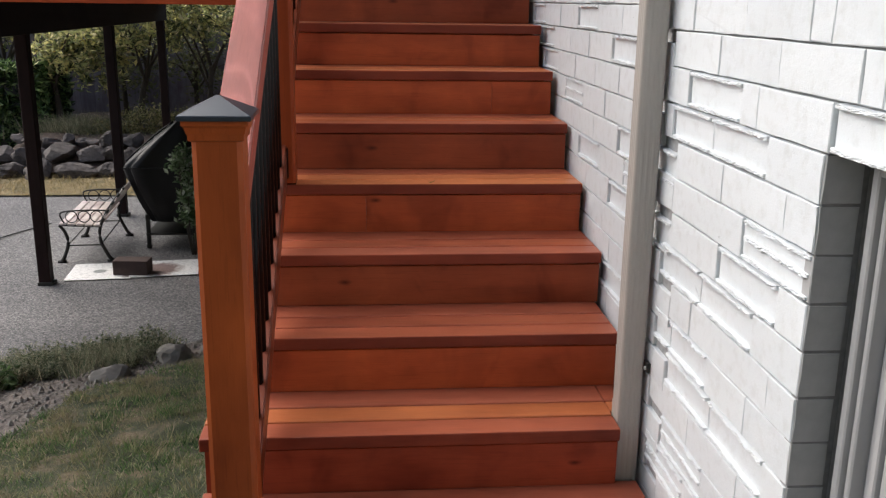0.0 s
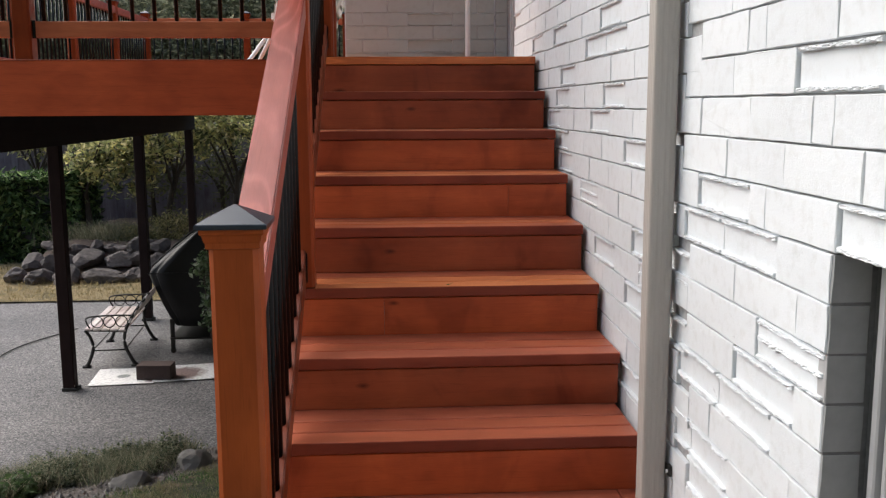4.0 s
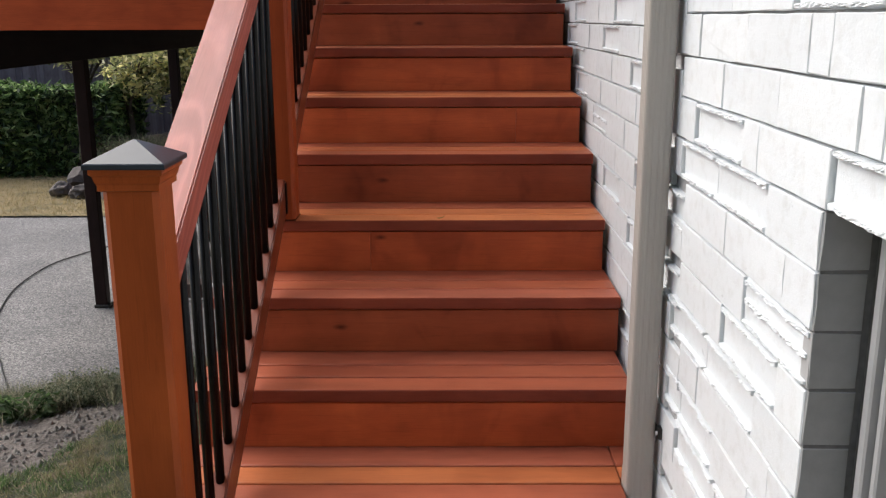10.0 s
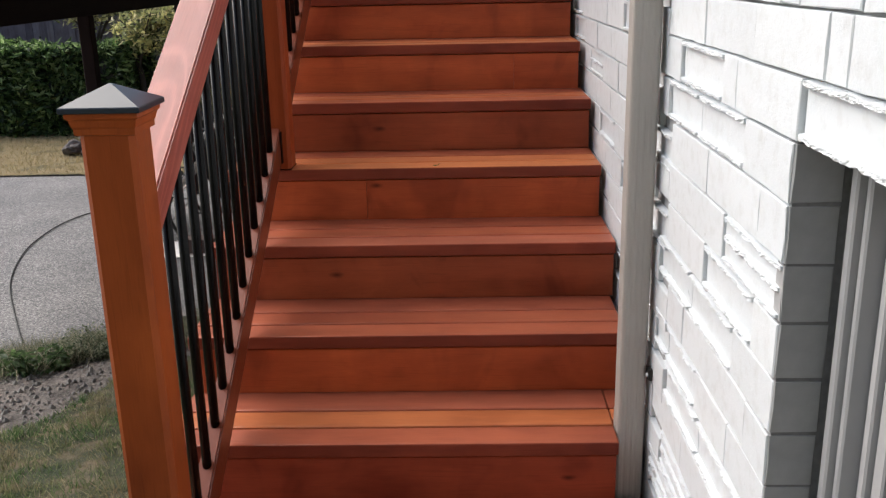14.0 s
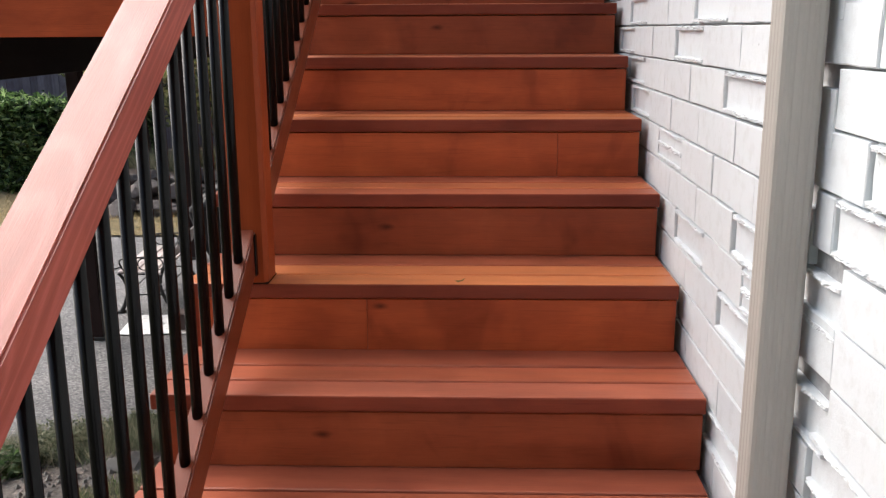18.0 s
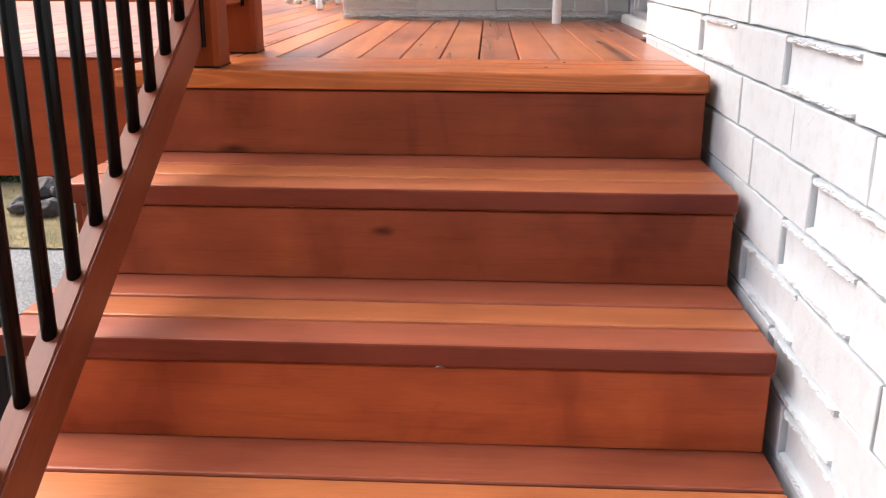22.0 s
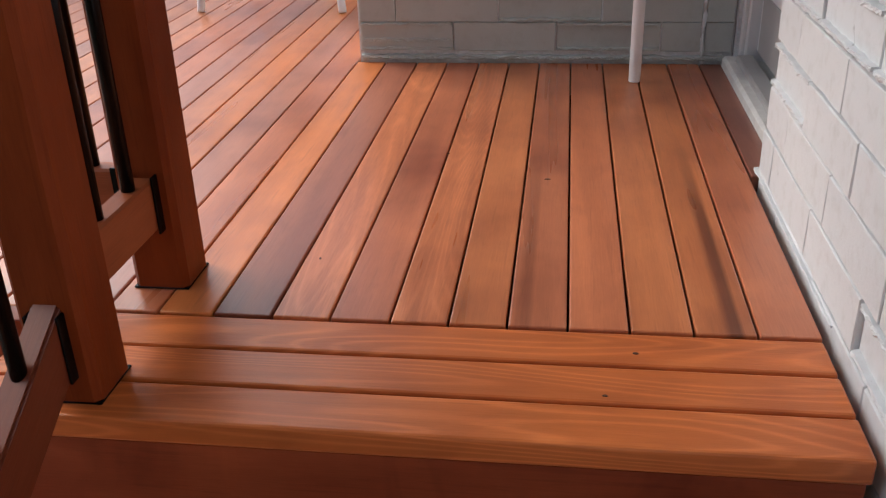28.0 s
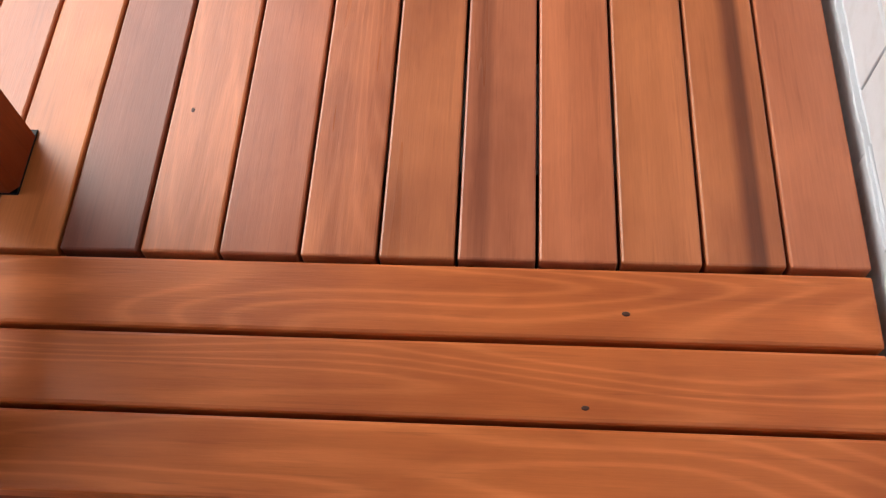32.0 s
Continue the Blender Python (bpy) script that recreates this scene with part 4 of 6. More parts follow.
for zz in (0.63, 2.9):
    # the strap runs behind the pipe; only its ear shows beside it
    box_part("strap", 0.8145, 0.8165, 2.906, 2.990, zz - 0.014, zz + 0.014, iron, downspout, 0.0004, "dark metal strap")
    box_part("strap_ear", 0.8172, 0.8245, 2.906, 2.929, zz - 0.016, zz + 0.014, iron, downspout, 0.001)
    ob = part("screw", cyl_bm(0.0050, 0.005, 10, pose(0, 0, 0, 0, 90, 0)), trim_white, downspout, "bright screw head")
    ob.location = Vector((0.8125, 2.917, zz - 0.003)) - downspout.matrix_basis.translation
sleeve = bmesh.new()
outline = ribbed(0.0685, 0.0685)
low = [sleeve.verts.new((x, y, 0.262)) for x, y in outline]
high = [sleeve.verts.new((x, y, 0.505)) for x, y in outline]
for j in range(len(outline)):
    k = (j + 1) % len(outline)
    sleeve.faces.new((low[j], low[k], high[k], high[j]))
ob = part("sleeve", sleeve, pipe_taupe, downspout, "lower length slipped over the pipe")
ob.location = Vector((0.781, 2.963, 0)) - downspout.matrix_basis.translation

# ---- staircase ----
staircase = empty("staircase", (0.2, 3.7, GROUND), "red brown stained wooden staircase with three board treads", "stairs")
RISER_KIND = "ddmmdmdmbmb"        # d dark, m warm, b brown, from the deck down
TREAD_KIND = ("ggg", "wwb", "bwb", "wwb", "bwb", "wwb", "bbb", "bbb", "bwb", "wbb", "bwb")
RISERS = {"d": wood_riser_dark, "m": wood_riser_warm, "b": wood_riser}
TREADS = {"w": wood_tread_warm, "b": wood_tread, "g": wood_tread_figured}
for i in range(1, STEPS + 1):
    y, z = nose(i)
    right = {5: 0.813, 6: 0.812, 7: 0.818, 9: 0.744}.get(i, TREAD_R)
    pitch, width = (PITCH, 0.0872) if i == 1 else (0.0965, 0.0888)
    for b in range(3):
        y0 = y + b * pitch
        w = width if b < 2 or i == 1 else 0.128
        if i == 9 and b:
            # the back boards are cut round the downspout
            box_part("board_end", 0.746, TREAD_R, max(y0, 3.000), y0 + w, z - 0.038, z, TREADS[TREAD_KIND[i - 1][b]], staircase, 0.003)
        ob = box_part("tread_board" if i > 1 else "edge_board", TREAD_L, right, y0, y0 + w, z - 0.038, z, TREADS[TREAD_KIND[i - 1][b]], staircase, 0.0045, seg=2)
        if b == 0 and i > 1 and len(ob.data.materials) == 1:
            # the front-facing side of the front board has a darker tone
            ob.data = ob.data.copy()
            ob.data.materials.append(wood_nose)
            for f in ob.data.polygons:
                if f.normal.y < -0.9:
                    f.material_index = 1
    z1, z0 = z - 0.0415, z - RISE + 0.0006
    # added dark board, closes the gaps from below and keeps them dark
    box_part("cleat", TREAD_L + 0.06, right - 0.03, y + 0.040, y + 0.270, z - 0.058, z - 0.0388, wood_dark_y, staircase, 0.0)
    cuts = {4: (0.56,), 6: (0.045,)}.get(i, ())
    xs = [TREAD_L + 0.03, *cuts, right - 0.004]
    for a, b in zip(xs, xs[1:]):
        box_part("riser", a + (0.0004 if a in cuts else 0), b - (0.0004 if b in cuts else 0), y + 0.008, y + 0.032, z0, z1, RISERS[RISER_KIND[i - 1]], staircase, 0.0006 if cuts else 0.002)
for x in (TREAD_L + 0.028, 0.24, 0.69):
    bm = bmesh.new()
    prof = []
    for i in range(STEPS, 0, -1):
        y, z = nose(i)
        prof += [(y + 0.032, z - RISE - 0.04 if i < STEPS else GROUND), (y + 0.032, z - 0.04)]
    prof += [(NOSE_Y + 0.27, DECK - 0.04), (NOSE_Y + 0.27, DECK - 0.42), (nose(STEPS)[0] + 0.42, GROUND)]
    a = [bm.verts.new((-0.019, p, q)) for p, q in prof]
    b = [bm.verts.new((0.019, p, q)) for p, q in prof]
    bm.faces.new(a[::-1])
    bm.faces.new(b)
    for j in range(len(prof)):
        k = (j + 1) % len(prof)
        bm.faces.new((a[j], a[k], b[k], b[j]))
    bmesh.ops.recalc_face_normals(bm, faces=bm.faces)
    st = part("stringer", bm, wood_riser, staircase)
    st.location = Vector((x, 0, 0)) - staircase.matrix_basis.translation

knots = [(0.532, 5.432, DECK, 0.0036), (0.485, 5.322, DECK, 0.0032), (0.30, 4.55, DECK - 2 * RISE, 0.004)]
for x, y, z, r in knots:
    ob = part("knot", cyl_bm(r, 0.0016, 10, Matrix.Diagonal((1.5, 1, 1, 1)), r * 0.55), knot_brown, staircase)
    ob.location = Vector((x, y, z + 0.0004)) - staircase.matrix_basis.translation

leaf_bit = tagged(part("dry_leaf", bmesh.new(), leaf_vine, None), "tiny curled pale leaf lying on a tread edge", "leaf")
bm = bmesh.new()
ring = [bm.verts.new(p) for p in ((-0.011, 0, 0.003), (-0.003, -0.004, 0.001), (0.008, -0.003, 0.004), (0.014, 0.001, 0.010), (0.005, 0.004, 0.003))]
bm.faces.new(ring)
solid = bmesh.ops.extrude_face_region(bm, geom=bm.faces[:])
for v in [g for g in solid["geom"] if isinstance(g, bmesh.types.BMVert)]:
    v.co.z -= 0.0008
bm.to_mesh(leaf_bit.data)
bm.free()
leaf_bit.location = (0.275, 3.775, nose(6)[1] + 0.0006)

# ---- railings ----


def post_cap(parent, p, x, y, z):
    """Moulded collar and pyramid cap on a post whose top is at z."""
    bm = bmesh.new()
    rings = [(0.0480, -0.040), (0.052, -0.038), (0.052, -0.028), (0.0545, -0.024), (0.057, -0.013), (0.0615, -0.009), (0.0615, -0.001)]
    vs = [[bm.verts.new((sx * r, sy * r, h)) for sx, sy in ((-1, -1), (1, -1), (1, 1), (-1, 1))] for r, h in rings]
    for a, b in zip(vs, vs[1:]):
        for j in range(4):
            bm.faces.new((a[j], a[(j + 1) % 4], b[(j + 1) % 4], b[j]))
    bm.faces.new(vs[-1])
    collar = part("collar", bm, p.data.materials[0], p)
    bm = bmesh.new()
    rings = [(0.0675, 0.0), (0.0685, 0.002), (0.0685, 0.008), (0.067, 0.010), (0.003, 0.042)]
    vs = [[bm.verts.new((sx * r, sy * r, h)) for sx, sy in ((-1, -1), (1, -1), (1, 1), (-1, 1))] for r, h in rings]
    bm.faces.new(vs[0][::-1])
    for a, b in zip(vs, vs[1:]):
        for j in range(4):
            bm.faces.new((a[j], a[(j + 1) % 4], b[(j + 1) % 4], b[j]))
    bm.faces.new(vs[-1])
    cap = part("cap", bm, cap_metal, p, "dark grey metal pyramid cap")
    for o in (collar, cap):
        o.location = Vector((x, y, z)) - parent.matrix_basis.translation - p.location


def post_shaft(x, y, z0, z1, mat, parent, half=0.0475, chamfer=0.010):
    """A square post with chamfered corners."""
    c, h = half - chamfer, (z1 - z0) / 2
    ring = [(-c, -half), (c, -half), (half, -c), (half, c), (c, half), (-c, half), (-half, c), (-half, -c)]
    bm = bmesh.new()
    lo = [bm.verts.new((a, b, -h)) for a, b in ring]
    hi = [bm.verts.new((a, b, h)) for a, b in ring]
    bm.faces.new(lo[::-1])
    bm.faces.new(hi)
    for j in range(8):
        bm.faces.new((lo[j], lo[(j + 1) % 8], hi[(j + 1) % 8], hi[j]))
    p = part("post", bm, mat, parent)
    p.location = Vector((x, y, z0 + h)) - parent.matrix_basis.translation
    return p


def post(parent, x, y, z0, z1, cap=True, mat=None):
    p = post_shaft(x, y, z0 + 0.004, z1, mat or wood_post, parent)
    base = part("base_plate", box_bm(0.0965, 0.0965, 0.0036, 0.001), black_metal, p, "thin black base plate")
    base.location = Vector((x, y, z0 + 0.0022)) - parent.matrix_basis.translation - p.location
    if cap:
        post_cap(parent, p, x, y, z1)
    return p


BAL = {}


def baluster(parent, x, y, z0, z1):
    key = round(z1 - z0, 3)
    if key not in BAL:
        bm = cyl_bm(0.0110, key, 14)
        mesh = bpy.data.meshes.new("baluster")
        bm.to_mesh(mesh)
        bm.free()
        mesh.materials.append(black_metal)
        for p in mesh.polygons:
            p.use_smooth = len(p.vertices) == 4
        BAL[key] = mesh
    ob = link("baluster", BAL[key], None, parent)
    ob.location = Vector((x, y, (z0 + z1) / 2)) - parent.matrix_basis.translation


def sloped_rail(name, parent, x, w, h, y0, y1, top, mat):
    """A rail parallel to the stairs; top: its upper face above the line of the noses; h: across the slope."""
    k = RISE / RUN
    v = h * math.hypot(1, k)
    bm = bmesh.new()
    pts = [(sx * w / 2, y, nose_line(y) + top + dz) for y in (y0, y1) for sx, dz in ((-1, -v), (1, -v), (1, 0), (-1, 0))]
    c = Vector((x, (y0 + y1) / 2, nose_line((y0 + y1) / 2) + top - v / 2))
    vs = [bm.verts.new(Vector((p[0], p[1], p[2])) - Vector((0, c.y, c.z))) for p in pts]
    for f in ((0, 1, 2, 3), (7, 6, 5, 4), (0, 4, 5, 1), (1, 5, 6, 2), (2, 6, 7, 3), (3, 7, 4, 0)):
        bm.faces.new([vs[j] for j in f])
    bmesh.ops.recalc_face_normals(bm, faces=bm.faces)
    bmesh.ops.bevel(bm, geom=[e for e in bm.edges if abs((e.verts[0].co - e.verts[1].co).y) > 0.2], offset=0.004, segments=2, affect="EDGES")
    ob = part(name, bm, mat, parent)
    ob.location = c - parent.matrix_basis.translation
    return ob


POST_Y = (2.385, 3.795, 5.287)
stair_railing = empty("stair_railing", (POST_X, 3.8, nose_line(3.8)), "stained wooden stair railing with black metal balusters", "railing")
post(stair_railing, POST_X + 0.007, POST_Y[0], nose(11)[1], 1.383)
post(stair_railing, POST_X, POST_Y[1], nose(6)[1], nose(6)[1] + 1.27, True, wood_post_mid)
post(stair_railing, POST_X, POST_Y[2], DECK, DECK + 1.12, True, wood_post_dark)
RAIL_TOP, LOW_TOP = 1.005, 0.140
for a, b in zip(POST_Y, POST_Y[1:]):
    sloped_rail("top_rail", stair_railing, POST_X - 0.002, 0.085, 0.073, a + 0.0475, b - 0.0475, RAIL_TOP, wood_rail)
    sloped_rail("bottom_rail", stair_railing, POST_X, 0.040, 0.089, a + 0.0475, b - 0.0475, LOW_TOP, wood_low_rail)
    for y, s in ((a + 0.0475, 1), (b - 0.0475, -1)):
        for x in (POST_X - 0.0225, POST_X + 0.0225):
            zc = nose_line(y + s * 0.010) + LOW_TOP - 0.054
            box_part("bracket", x - 0.0022, x + 0.0022, y - (0.0 if s > 0 else 0.018), y + (0.018 if s > 0 else 0.0), zc - 0.052, zc + 0.050, black_metal, stair_railing, 0.001)
    n = int((b - a - 0.089) / 0.0945)
    first = (a + b) / 2 - (n - 1) * 0.0945 / 2
    for j in range(n):
        y = first + j * 0.0945
        baluster(stair_railing, POST_X, y, nose_line(y) + LOW_TOP - 0.012, nose_line(y) + RAIL_TOP - 0.090)

RAIL_Y = 5.615


def level_railing(thing, p0, p1, posts, z, first_post=True):
    """A level railing from p0 to p1 (x, y) with posts at those fractions."""
    a, b = Vector((*p0, 0)), Vector((*p1, 0))
    along_x = abs(b.x - a.x) > abs(b.y - a.y)
    pts = [a.lerp(b, t) for t in posts]
    for j, p in enumerate(pts):
        if j or first_post:
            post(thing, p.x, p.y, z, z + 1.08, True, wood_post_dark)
    for p, q in zip(pts, pts[1:]):
        lo, hi = (min(p.x, q.x), max(p.x, q.x)) if along_x else (min(p.y, q.y), max(p.y, q.y))
        lo, hi = lo + 0.0475, hi - 0.0475
        for nm, w, z0, z1 in (("bottom_rail", 0.019, z + 0.118, z + 0.203), ("top_rail", 0.0445, z + 0.93, z + 1.015)):
            if along_x:
                box_part(nm, lo, hi, p.y - w, p.y + w, z0, z1, wood_rail_x, thing, 0.004)
            else:
                box_part(nm, p.x - w, p.x + w, lo, hi, z0, z1, wood_rail, thing, 0.004)
        n = max(1, round((hi - lo) / 0.1135))
        for j in range(n):
            t = lo + (hi - lo) * (j + 0.5) / n
            baluster(thing, t if along_x else p.x, p.y if along_x else t, z + 0.195, z + 0.935)
        for e in ((lo, 1), (hi, -1)):
            for s in (-1, 1):
                if along_x:
                    box_part("bracket", min(e[0], e[0] + 0.018 * e[1]), max(e[0], e[0] + 0.018 * e[1]), p.y + s * 0.0215 - 0.002, p.y + s * 0.0215 + 0.002, z + 0.115, z + 0.207, black_metal, thing, 0.0008)
                else:
                    box_part("bracket", p.x + s * 0.0215 - 0.002, p.x + s * 0.0215 + 0.002, min(e[0], e[0] + 0.018 * e[1]), max(e[0], e[0] + 0.018 * e[1]), z + 0.115, z + 0.207, black_metal, thing, 0.0008)


DECK_L, DECK_BACK = -3.45, 14.46
front_railing = empty("deck_railing", (-1.5, RAIL_Y, DECK), "stained wooden deck railing with black balusters at the front edge", "railing", "deck railings")
level_railing(front_railing, (POST_X - 0.003, RAIL_Y), (DECK_L + 0.08, RAIL_Y), (0, 0.503, 1.0), DECK)
link_railing = empty("deck_railing", (POST_X, 5.46, DECK), "short stained railing between two posts at the stair head", "railing", "deck railings")
box_part("bottom_rail", POST_X - 0.019, POST_X + 0.019, POST_Y[2] + 0.0475, RAIL_Y - 0.0475, DECK + 0.118, DECK + 0.203, wood_rail_short, link_railing, 0.004)
box_part("top_rail", POST_X - 0.0445, POST_X + 0.0445, POST_Y[2] + 0.0475, RAIL_Y - 0.0475, DECK + 0.93, DECK + 1.015, wood_rail_short, link_railing, 0.004)
for yy in (5.405, 5.512):
    baluster(link_railing, POST_X, yy, DECK + 0.195, DECK + 0.935)
for s in (-1, 1):
    box_part("bracket", POST_X + s * 0.0215 - 0.002, POST_X + s * 0.0215 + 0.002, RAIL_Y - 0.0675, RAIL_Y - 0.0475, DECK + 0.112, DECK + 0.209, black_metal, link_railing, 0.0008)
side_railing = empty("deck_railing", (DECK_L + 0.08, 9.0, DECK), "stained wooden deck railing along the far side of the deck", "railing", "deck railings")
level_railing(side_railing, (DECK_L + 0.08, RAIL_Y), (DECK_L + 0.08, DECK_BACK - 0.08), (0, 0.265, 0.449, 0.633, 0.817, 1.0), DECK, False)
back_railing = empty("deck_railing", (-1.7, DECK_BACK - 0.08, DECK), "stained wooden deck railing across the back of the deck", "railing", "deck railings")
level_railing(back_railing, (DECK_L + 0.08, DECK_BACK - 0.08), (-0.51, DECK_BACK - 0.08), (0, 0.5, 1.0), DECK, False)

# ---- deck ----
deck = empty("deck_floor", (-1.2, 8.0, DECK - 0.2), "orange brown stained plank deck floor", "deck", kind="structure")
J0 = 0.249 - 4 * PITCH
DECK_KIND = {-9: wood_deck_tan, -8: wood_deck_plum, -7: wood_deck_pink, -6: wood_deck_mauve, -5: wood_deck_tan, -4: wood_deck_orange, -3: wood_deck_mauve, -2: wood_deck_pink, -1: wood_deck_orange, 0: wood_deck_end, 1: wood_deck_grain, 2: wood_deck_plum, 3: wood_deck_grain, 4: wood_deck_tan, 5: wood_deck_grey,
             6: wood_deck_pink, 7: wood_deck_tan, 8: wood_deck_streak, 9: wood_deck_pink}
UNEVEN = {-1: -0.005, 0: -0.0065, 1: -0.002, 2: -0.001, 3: 0.0015, 5: -0.002, 6: -0.002, 7: -0.002}
k = -37
while True:
    x0 = J0 + k * PITCH + UNEVEN.get(k, 0) + 0.002
    k += 1
    if x0 > 0.88:
        break
    x1 = J0 + k * PITCH + UNEVEN.get(k, 0) - 0.002
    if x1 < DECK_L:
        continue
    inside = x0 > -0.235
    y1 = BACK_Y - 0.002 if inside else DECK_BACK
    if x0 > 0.80:
        box_part("deck_board", x0, min(x1, 0.874), WALL_END + 0.004, BACK_Y - 0.002, DECK - 0.038, DECK, wood_deck_dark, deck, 0.003, seg=2)
        continue
    if x1 > 0.81:
        x1 = 0.8225
    cuts = [JOINT_Y + 0.001, y1] if inside else [JOINT_Y + 0.001, rnd.uniform(8.8, 11.6), y1]
    if x1 < TREAD_L:
        cuts[0] = 5.497
    tone = DECK_KIND.get(k - 1, wood_deck)
    for a, b in zip(cuts, cuts[1:]):
        box_part("deck_board", x0, x1, a + (0.0 if a == cuts[0] else 0.004), b, DECK - 0.038, DECK, tone, deck, 0.003, seg=2)
for x, y, a, b in ((0.388, 6.102, 0.007, 0.0035), (-0.005, 5.70, 0.0025, 0.004), (0.159, 6.247, 0.003, 0.005)):
    ob = part("knot", cyl_bm(0.5, 1.0, 14, None, 0.42), knot_brown, deck)
    ob.scale = (2 * a, 2 * b, 0.0012)
    ob.location = Vector((x, y, DECK + 0.0002)) - deck.matrix_basis.translation
fascia_y = JOINT_Y - 0.004
box_part("fascia", DECK_L, TREAD_L - 0.002, fascia_y - 0.036, fascia_y, DECK - 0.285, DECK - 0.004, wood_fascia, deck, 0.003)
box_part("fascia_cap", DECK_L, TREAD_L - 0.002, fascia_y - 0.040, 5.494, DECK - 0.003, DECK + 0.0, wood_tread, deck, 0.001)
box_part("rim_joist", DECK_L - 0.036, DECK_L - 0.002, JOINT_Y, DECK_BACK, DECK - 0.285, DECK - 0.004, wood_fascia, deck, 0.003)
for j in range(24):
    y = 5.60 + j * 0.405
    if y < DECK_BACK - 0.05:
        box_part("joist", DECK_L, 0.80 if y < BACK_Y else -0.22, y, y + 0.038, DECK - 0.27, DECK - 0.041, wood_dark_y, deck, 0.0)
support = empty("deck_support", (-2.81, 8.85, PATIO), "dark stained timber posts and beam under the deck", "deck support")
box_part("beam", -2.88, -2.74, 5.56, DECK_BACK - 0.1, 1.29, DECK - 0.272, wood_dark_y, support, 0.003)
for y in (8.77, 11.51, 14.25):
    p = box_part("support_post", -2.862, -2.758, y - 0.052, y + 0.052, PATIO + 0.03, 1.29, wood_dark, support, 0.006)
    box_part("post_base", -2.872, -2.735, y - 0.06, y + 0.06, PATIO, PATIO + 0.032, iron, support, 0.004)

# tall white pole on the landing
pole = empty("porch_pole", (0.611, 6.848, DECK), "slim white painted metal porch pole standing on the deck", "pole")
part("tube", cyl_bm(0.0165, 2.55, 18, Matrix.Translation((0, 0, 1.277)), cap=False), pole_white, pole, smooth=True)
bead = tube_bm([(0.815 + 0.0022 * math.sin(j * 1.9), BACK_Y + 0.001, DECK + 0.002 + j * 0.036) for j in range(72)], 0.0062, 7)
part("corner_bead", bead, brick_paint, wall_north, "ragged bead of white paint and mortar").location = -wall_north.matrix_basis.translation

# ---- ground ----
def sheet(name, x0, x1, y0, y1, nx, ny, height, mat):
    xs, ys = np.linspace(x0, x1, nx + 1), np.linspace(y0, y1, ny + 1)
    verts = [(float(x), float(y), height(float(x), float(y))) for y in ys for x in xs]
    faces = [(j * (nx + 1) + i, j * (nx + 1) + i + 1, (j + 1) * (nx + 1) + i + 1, (j + 1) * (nx + 1) + i) for j in range(ny) for i in range(nx)]
    mesh = bpy.data.meshes.new(name)
    mesh.from_pydata(verts, [], faces)
    mesh.shade_smooth()
    return link(name, mesh, mat)


def bumps(x, y, s, k):
    return noise.noise(Vector((x * s, y * s, 3.1))) * k


def edge_y(x):
    """Where the patio meets the planted bank."""
    return 7.5 + 0.46 * (x + 1.24)


def bank(x, y):
    return min(GROUND, PATIO + 0.02 + 0.158 * max(0.0, edge_y(x) - y), PATIO - 0.012 + 0.55 * max(0.0, edge_y(x) - 0.30 - y)) if x < -0.3 else GROUND


def lawn_limit(x):
    return float(np.interp(x, (-4.0, -2.2, -1.72, -1.6, -1.0, -0.3), (3.2, 4.2, 4.9, 5.65, 6.3, 6.75))) + bumps(x, x, 3.0, 0.12)


def cut(ob, keep):
    bm = bmesh.new()
    bm.from_mesh(ob.data)
    bmesh.ops.delete(bm, geom=[f for f in bm.faces if not keep(f.calc_center_median())], context="FACES")
    bm.to_mesh(ob.data)
    bm.free()
    return ob


tagged(sheet("ground", -400, 400, -400, 400, 8, 8, lambda x, y: PATIO - 0.07, earth_mat), "flat dry earth ground under the garden", "ground", kind="structure")
tagged(cut(sheet("patio", -13.0, 1.0, 1.0, 13.3, 112, 100, lambda x, y: PATIO + bumps(x, y, 0.6, 0.004), patio_mat), lambda c: c.y > edge_y(c.x) - 0.62), "grey exposed aggregate concrete patio", "patio", kind="structure")
soil_bed = tagged(cut(sheet("garden_bed", -11.0, 0.8, 0.0, 8.3, 240, 180, lambda x, y: bank(x, y) - 0.012 + bumps(x, y, 5.0, 0.024) + bumps(x, y, 14.0, 0.016) + bumps(x, y, 31.0, 0.008), soil), lambda c: c.y < edge_y(c.x) - 0.22), "dry crumbly soil bank between lawn and patio", "garden bed", kind="structure")
tagged(cut(sheet("lawn", -13.0, -0.3, -7.0, 7.0, 200, 240, lambda x, y: bank(x, y) + 0.012 + bumps(x, y, 2.2, 0.016), lawn_mat), lambda c: c.y < min(lawn_limit(c.x), edge_y(c.x) - 0.9)), "patchy green and brown lawn sloping beside the stairs", "lawn", kind="structure")
tagged(sheet("dry_lawn", -16.0, 1.0, 12.62, 16.2, 80, 24, lambda x, y: PATIO + 0.015 + bumps(x, y, 1.0, 0.02) + 0.02 * max(0, y - 14.0), dry_mat), "sun dried straw coloured grass strip", "dry lawn", kind="structure")
tagged(sheet("rear_bed", -16.0, 1.0, 13.9, 24.0, 60, 44, lambda x, y: PATIO - 0.10 + (0.15 + 0.42 * min(1, max(0, (y - 14.0) / 1.0)) + bumps(x, y, 1.5, 0.06)) * min(1, max(0, (x + 5.5) / 0.35)), bed_soil), "raised planted bed behind the boulders", "garden bed", kind="structure")
